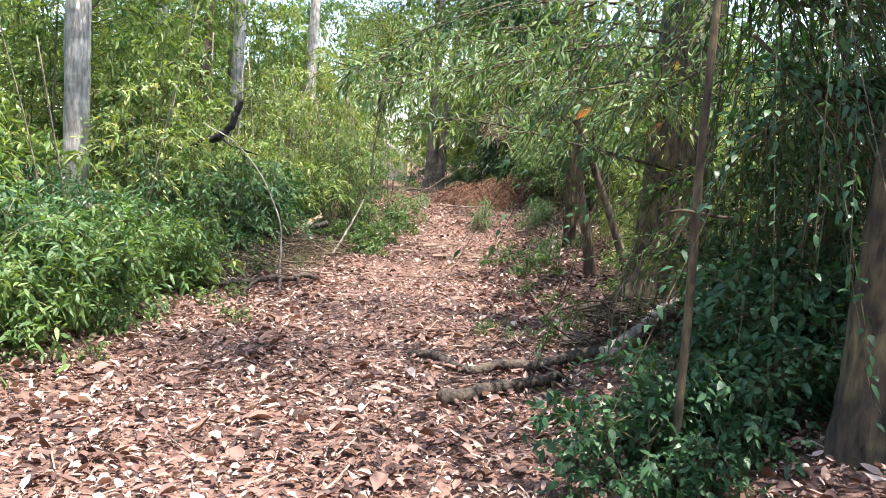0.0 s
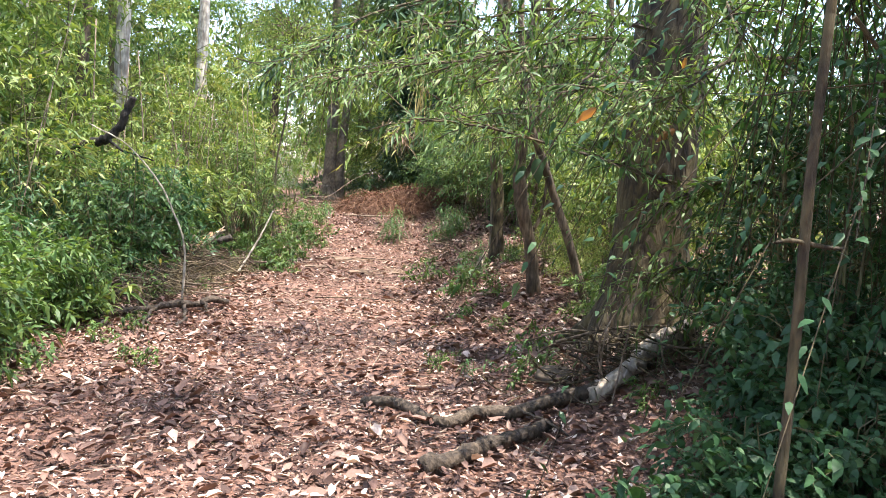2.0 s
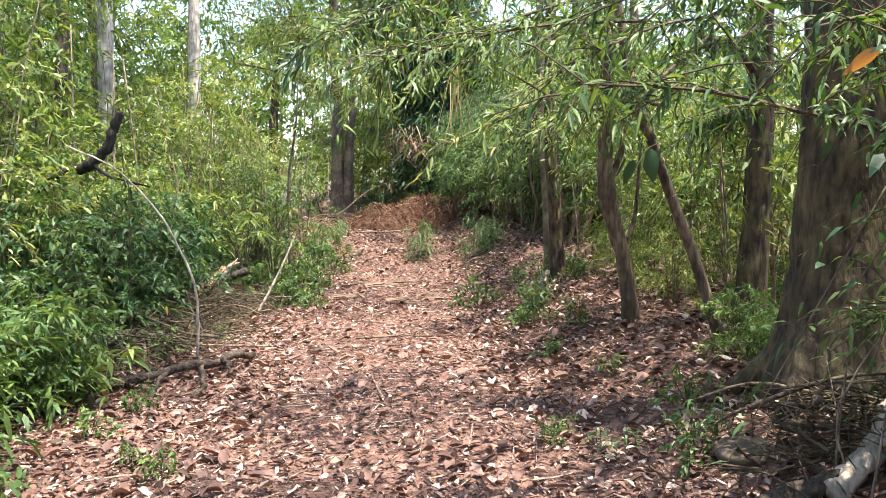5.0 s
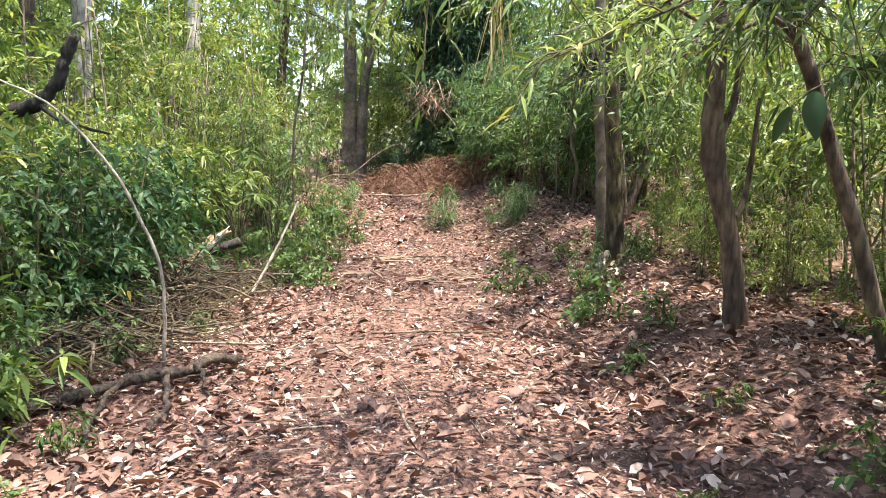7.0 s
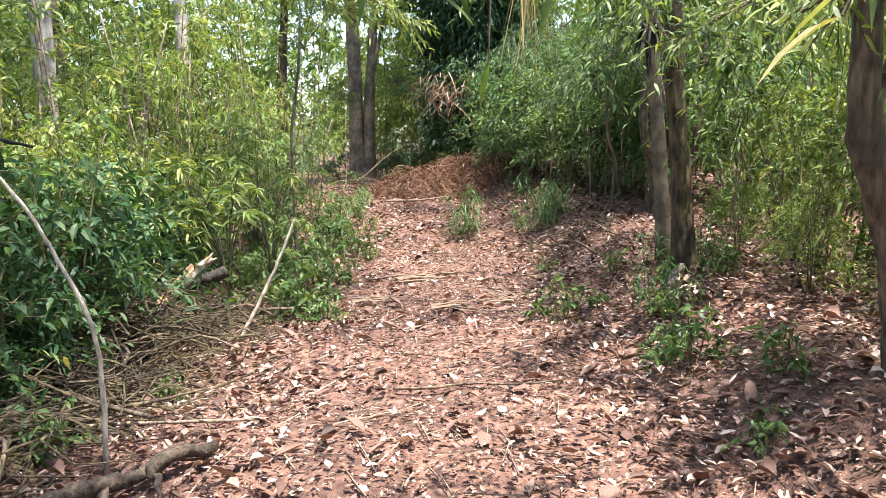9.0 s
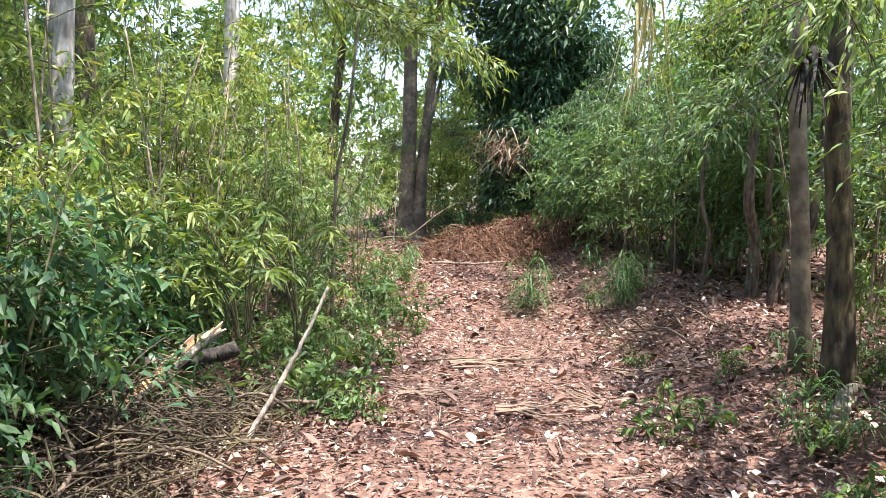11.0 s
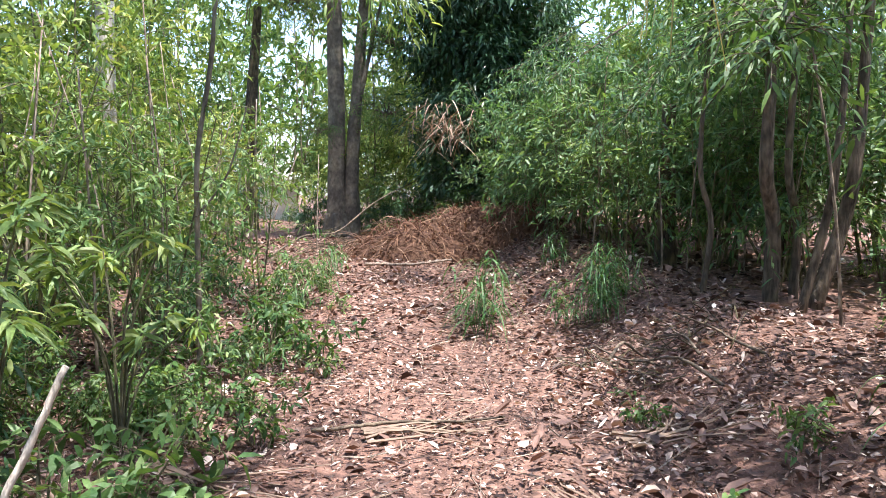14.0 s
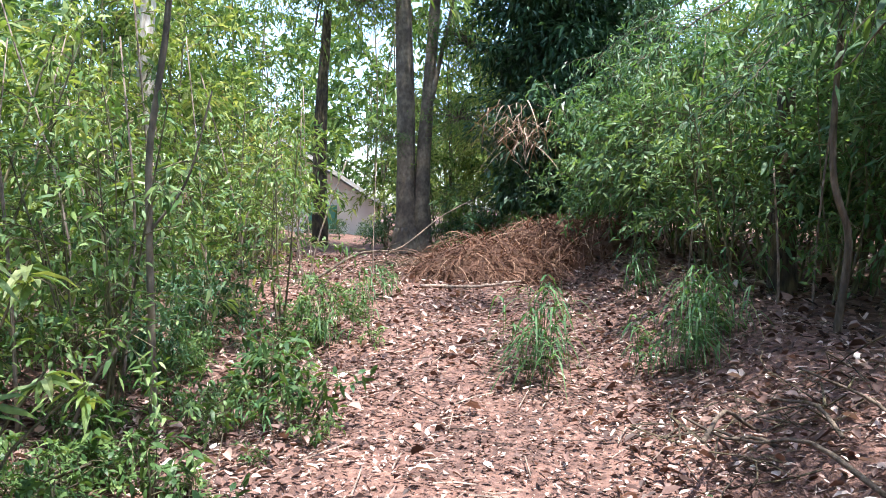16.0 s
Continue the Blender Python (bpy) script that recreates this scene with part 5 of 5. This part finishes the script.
def hanging_dead(name, label, x, y, z, n, L, mat, seed, spread, width=0.012, out=0.5, sag=0.7):
    rng = np.random.default_rng(seed)
    ob = thing(name, (x, y, z), label, "palm frond")
    g = Geo()
    for _ in range(n):
        o = rng.normal(0, 1, 3) * spread
        d = rng.normal(0, out, 3)
        d[2] = -abs(d[2]) * 0.3
        ll = L * rng.uniform(0.5, 1.2)
        u = np.linspace(0, 1, 6)[:, None]
        line = o + d * ll * u - np.array([0, 0, 1.0]) * sag * ll * u ** (1 + out)
        s = unit(np.cross(d, [0, 0, 1.0]))
        w = width * (1 - 0.8 * u)
        k = np.arange(5)
        g.add(np.concatenate([line - s * w, line + s * w]), None, np.stack([k, k + 1, k + 7, k + 6], 1))
    tagged(part("leaf_fringe", g, mat, ob), kind="stuff")


hanging_dead("withered_branch", "hanging bunch of withered grey-brown fronds", 2.4, 24.3, 2.75, 130, 0.7, M_DEADFROND, 7, (0.32, 0.25, 0.2), 0.012, 0.8, 0.35)
hanging_dead("withered_palm_frond", "pale withered palm frond hanging from above", 1.3, 13.0, 2.95, 34, 0.85, M_PALEFROND, 8, (0.05, 0.05, 0.1), 0.010, 0.12, 0.95)
hanging_dead("nest_fern", "dark strap-leaved fern growing on the trunk", 2.14, 12.35, 2.38, 34, 0.42, M_CHAR, 9, (0.03, 0.03, 0.03), 0.022)


def stone(x, y, r, seed):
    bm = bmesh.new()
    bmesh.ops.create_icosphere(bm, subdivisions=3, radius=r)
    for v in bm.verts:
        n = noise.noise(v.co * 2.2 / r * 0.5 + Vector((seed, 0, 0)))
        v.co *= 1 + 0.25 * n
        v.co.z *= 0.38
    me = bpy.data.meshes.new("stone")
    bm.to_mesh(me)
    bm.free()
    for p in me.polygons:
        p.use_smooth = True
    me.materials.append(M_STONE)
    ob = tagged(new("stone", me), "half-buried mossy brown stone by the big tree", "stone")
    ob.matrix_basis = pose(x, y, gz(x, y) - r * 0.02)


stone(1.48, 6.4, 0.17, 4)

# ---- the house beyond the trees ----


def box(g, x0, x1, y0, y1, z0, z1):
    v = [(x, y, z) for z in (z0, z1) for y in (y0, y1) for x in (x0, x1)]
    g.add(v, None, [(0, 2, 3, 1), (4, 5, 7, 6), (0, 1, 5, 4), (2, 6, 7, 3), (0, 4, 6, 2), (1, 3, 7, 5)])


def house():
    x0, x1, y0, y1, z0, z1 = -6.0, -0.55, 36.0, 42.0, 0.0, 1.6
    ridge = (x0 + x1) / 2
    ob = thing("house", (ridge, y0, z0), "small white plastered house with a grey gabled roof", "house")
    o = np.array([ridge, y0, z0])

    def put(name, g, m, label=""):
        g.v = [v - o for v in g.v]
        part(name, g, m, ob, label)
    g = Geo()
    box(g, x0, x1, y0, y1, z0, z1)
    g.add([(x0, y0, z1), (x1, y0, z1), (ridge, y0, z1 + 1.75), (x0, y1, z1), (x1, y1, z1), (ridge, y1, z1 + 1.75)], [(0, 1, 2), (3, 5, 4)])
    put("wall", g, M_WALL)
    for s in (-1, 1):
        g, f = Geo(), Geo()
        e = x1 + 0.55 if s > 0 else x0 - 0.55
        ze, zr = z1 - 0.30, z1 + 1.85
        for yy0, yy1, gg, dz in ((y0 - 0.5, y1 + 0.5, g, 0.08), (y0 - 0.56, y0 - 0.502, f, 0.14)):
            gg.add([(ridge, yy0, zr), (e, yy0, ze), (e, yy1, ze), (ridge, yy1, zr), (ridge, yy0, zr + dz), (e, yy0, ze + dz), (e, yy1, ze + dz), (ridge, yy1, zr + dz)], None,
                   [(0, 3, 2, 1), (4, 5, 6, 7), (0, 1, 5, 4), (1, 2, 6, 5), (2, 3, 7, 6), (3, 0, 4, 7)])
        put("roof_slope", g, M_ROOF)
        put("barge_board", f, M_FASCIA)
    g = Geo()
    box(g, -2.6, -1.7, y0 - 0.06, y0 - 0.004, 0.75, 1.5)
    put("window_shutter", g, M_DOOR, "green shutter")


house()

# ---- fallen leaves and twigs ----


def leaf_arrays(n, rng, xs, ys, size, thick):
    z = land(xs, ys)
    L = size
    w = L * np.where(rng.uniform(0, 1, n) < 0.4, rng.uniform(0.4, 0.75, n), rng.uniform(0.18, 0.42, n))
    a = rng.uniform(0, 2 * np.pi, n)
    tilt = np.abs(rng.normal(0, 0.2, n))
    d = np.stack([np.cos(a), np.sin(a), np.zeros(n)], 1)
    s = np.stack([-np.sin(a), np.cos(a), np.zeros(n)], 1)
    d[:, 2] = np.sin(tilt)
    roll = rng.normal(0, 0.25, n)
    s = s * np.cos(roll)[:, None]
    s[:, 2] = np.sin(roll)
    low = 0.5 * w * np.abs(np.sin(roll))
    c = np.stack([xs, ys, z + low + rng.uniform(0, thick, n)], 1)
    curl = rng.uniform(-0.4, 1.5, n)[:, None] * w[:, None] * np.array([0, 0, 0.5])
    bend = rng.uniform(-0.25, 0.5, n)[:, None] * L[:, None] * np.array([0, 0, 0.35])
    L3, w3 = L[:, None], w[:, None]
    m1, m2 = c + d * L3 * 0.28, c + d * L3 * 0.7
    tip = c + d * L3 + bend
    v = np.stack([c, m1 + s * w3 * 0.5 + curl, m1, m1 - s * w3 * 0.5 + curl, m2 + s * w3 * 0.38 + curl + bend * 0.4, m2 + bend * 0.3, m2 - s * w3 * 0.38 + curl + bend * 0.4, tip], 1)
    tri = np.array([(0, 2, 1), (0, 3, 2), (4, 5, 7), (5, 6, 7)])
    quad = np.array([(1, 2, 5, 4), (2, 3, 6, 5)])
    return v, tri, quad


def litter(name, label, n, x0, x1, y0, y1, lo, hi, seed, thick, worn=0.0):
    rng = np.random.default_rng(seed)
    xs, ys = rng.uniform(x0, x1, n), rng.uniform(y0, y1, n)
    if worn:
        d = np.abs(xs - lane(ys) - 0.05)
        keep = rng.uniform(0, 1, n) > worn * (1 - smooth(0.5, 1.25, d)) * smooth(4, 9, ys)
        xs, ys = xs[keep], ys[keep]
    n = len(xs)
    v, tri, quad = leaf_arrays(n, rng, xs, ys, lo + (hi - lo) * rng.beta(1.6, 2.6, n), thick)
    k = np.arange(n)[:, None, None] * 8
    g = Geo()
    g.add(v, (k + tri).reshape(-1, 3), (k + quad).reshape(-1, 4))
    ob = new(name, g.mesh(name, M_LITTER, True))
    ob.parent = ground
    return tagged(ob, label, kind="stuff")


litter("leaf_litter", "pinkish brown dry leaves strewn over the soil", 38000, -3.2, 3.8, 2.2, 17, 0.025, 0.115, 501, 0.03, 0.86)
litter("leaf_litter", "pinkish brown dry leaves strewn over the soil", 14000, -4.0, 4.6, 17, 27, 0.04, 0.12, 502, 0.02, 0.25)
litter("leaf_litter", "brown dry leaves under the shrubs", 4500, -9, -3.0, 3, 30, 0.07, 0.17, 504, 0.04)
litter("leaf_litter", "brown dry leaves under the trees", 4500, 3.6, 9, 2, 28, 0.07, 0.17, 505, 0.04)


def crumbs(n, seed, x0, x1, y0, y1, most):
    """Scraps of leaves, two triangles each, tilted this way and that."""
    rng = np.random.default_rng(seed)
    xs, ys = rng.uniform(x0, x1, n), rng.uniform(y0, y1, n)
    p = np.stack([xs, ys, land(xs, ys) + rng.uniform(0.0, 0.012, n)], 1)
    way = np.stack([rng.normal(0, 1, n), rng.normal(0, 1, n), rng.normal(0.12, 0.2, n)], 1)
    L = 0.012 + most * rng.beta(1.4, 2.6, n)
    g = Geo()
    add_leaves(g, p, way, L, L * rng.uniform(0.15, 0.7, n), 0.3, 0.0, rng, False)
    ob = new("leaf_crumbs", g.mesh("leaf_crumbs", M_LITTER))
    ob.parent = ground
    tagged(ob, "crumbled scraps of dry leaves", kind="stuff")


crumbs(68000, 503, -2.4, 3.0, 2.3, 17, 0.06)
crumbs(16000, 506, -1.5, 3.8, 17, 24, 0.08)


def single_leaves(n, seed):
    """The larger leaves nearest the way, each one by itself, on a dozen shared shapes."""
    rng = np.random.default_rng(seed)
    shapes = []
    for k in range(12):
        L = np.array([0.10 + 0.006 * k])
        v, tri, quad = leaf_arrays(1, rng, np.zeros(1), np.zeros(1), L, 0.0)
        v = v[0] - v[0].mean(0)
        v[:, 2] -= v[:, 2].min()
        g = Geo()
        g.add(v, tri, quad)
        shapes.append(g.mesh("fallen_leaf", M_LITTER, True))
    for k in range(n):
        y = rng.uniform(3.2, 15)
        x = float(lane(y)) + rng.normal(0.1, 1.1)
        ob = new("fallen_leaf", shapes[k % 12])
        ob.parent = ground
        ob.matrix_basis = pose(x, y, gz(x, y) + 0.012, rng.normal(0, 7), rng.normal(0, 7), rng.uniform(0, 360))


single_leaves(300, 511)


def ground_twigs(n, seed):
    rng = np.random.default_rng(seed)
    g = Geo()
    for _ in range(n):
        y = rng.uniform(3, 24)
        x = float(lane(y)) + rng.normal(0, 1.5)
        a, L = rng.uniform(0, np.pi), rng.uniform(0.08, 0.4)
        p = [(x + math.cos(a) * L * t, y + math.sin(a) * L * t) for t in (-0.5, 0, 0.5)]
        add_tube(g, [(u, v, gz(u, v) + 0.012 + rng.uniform(0, 0.02)) for u, v in p], rng.uniform(0.002, 0.006), 3, cap=False)
    ob = new("fallen_twigs", g.mesh("fallen_twigs", M_TWIG))
    ob.parent = ground
    tagged(ob, "thin dry twigs among the leaves", kind="stuff")


ground_twigs(1100, 521)
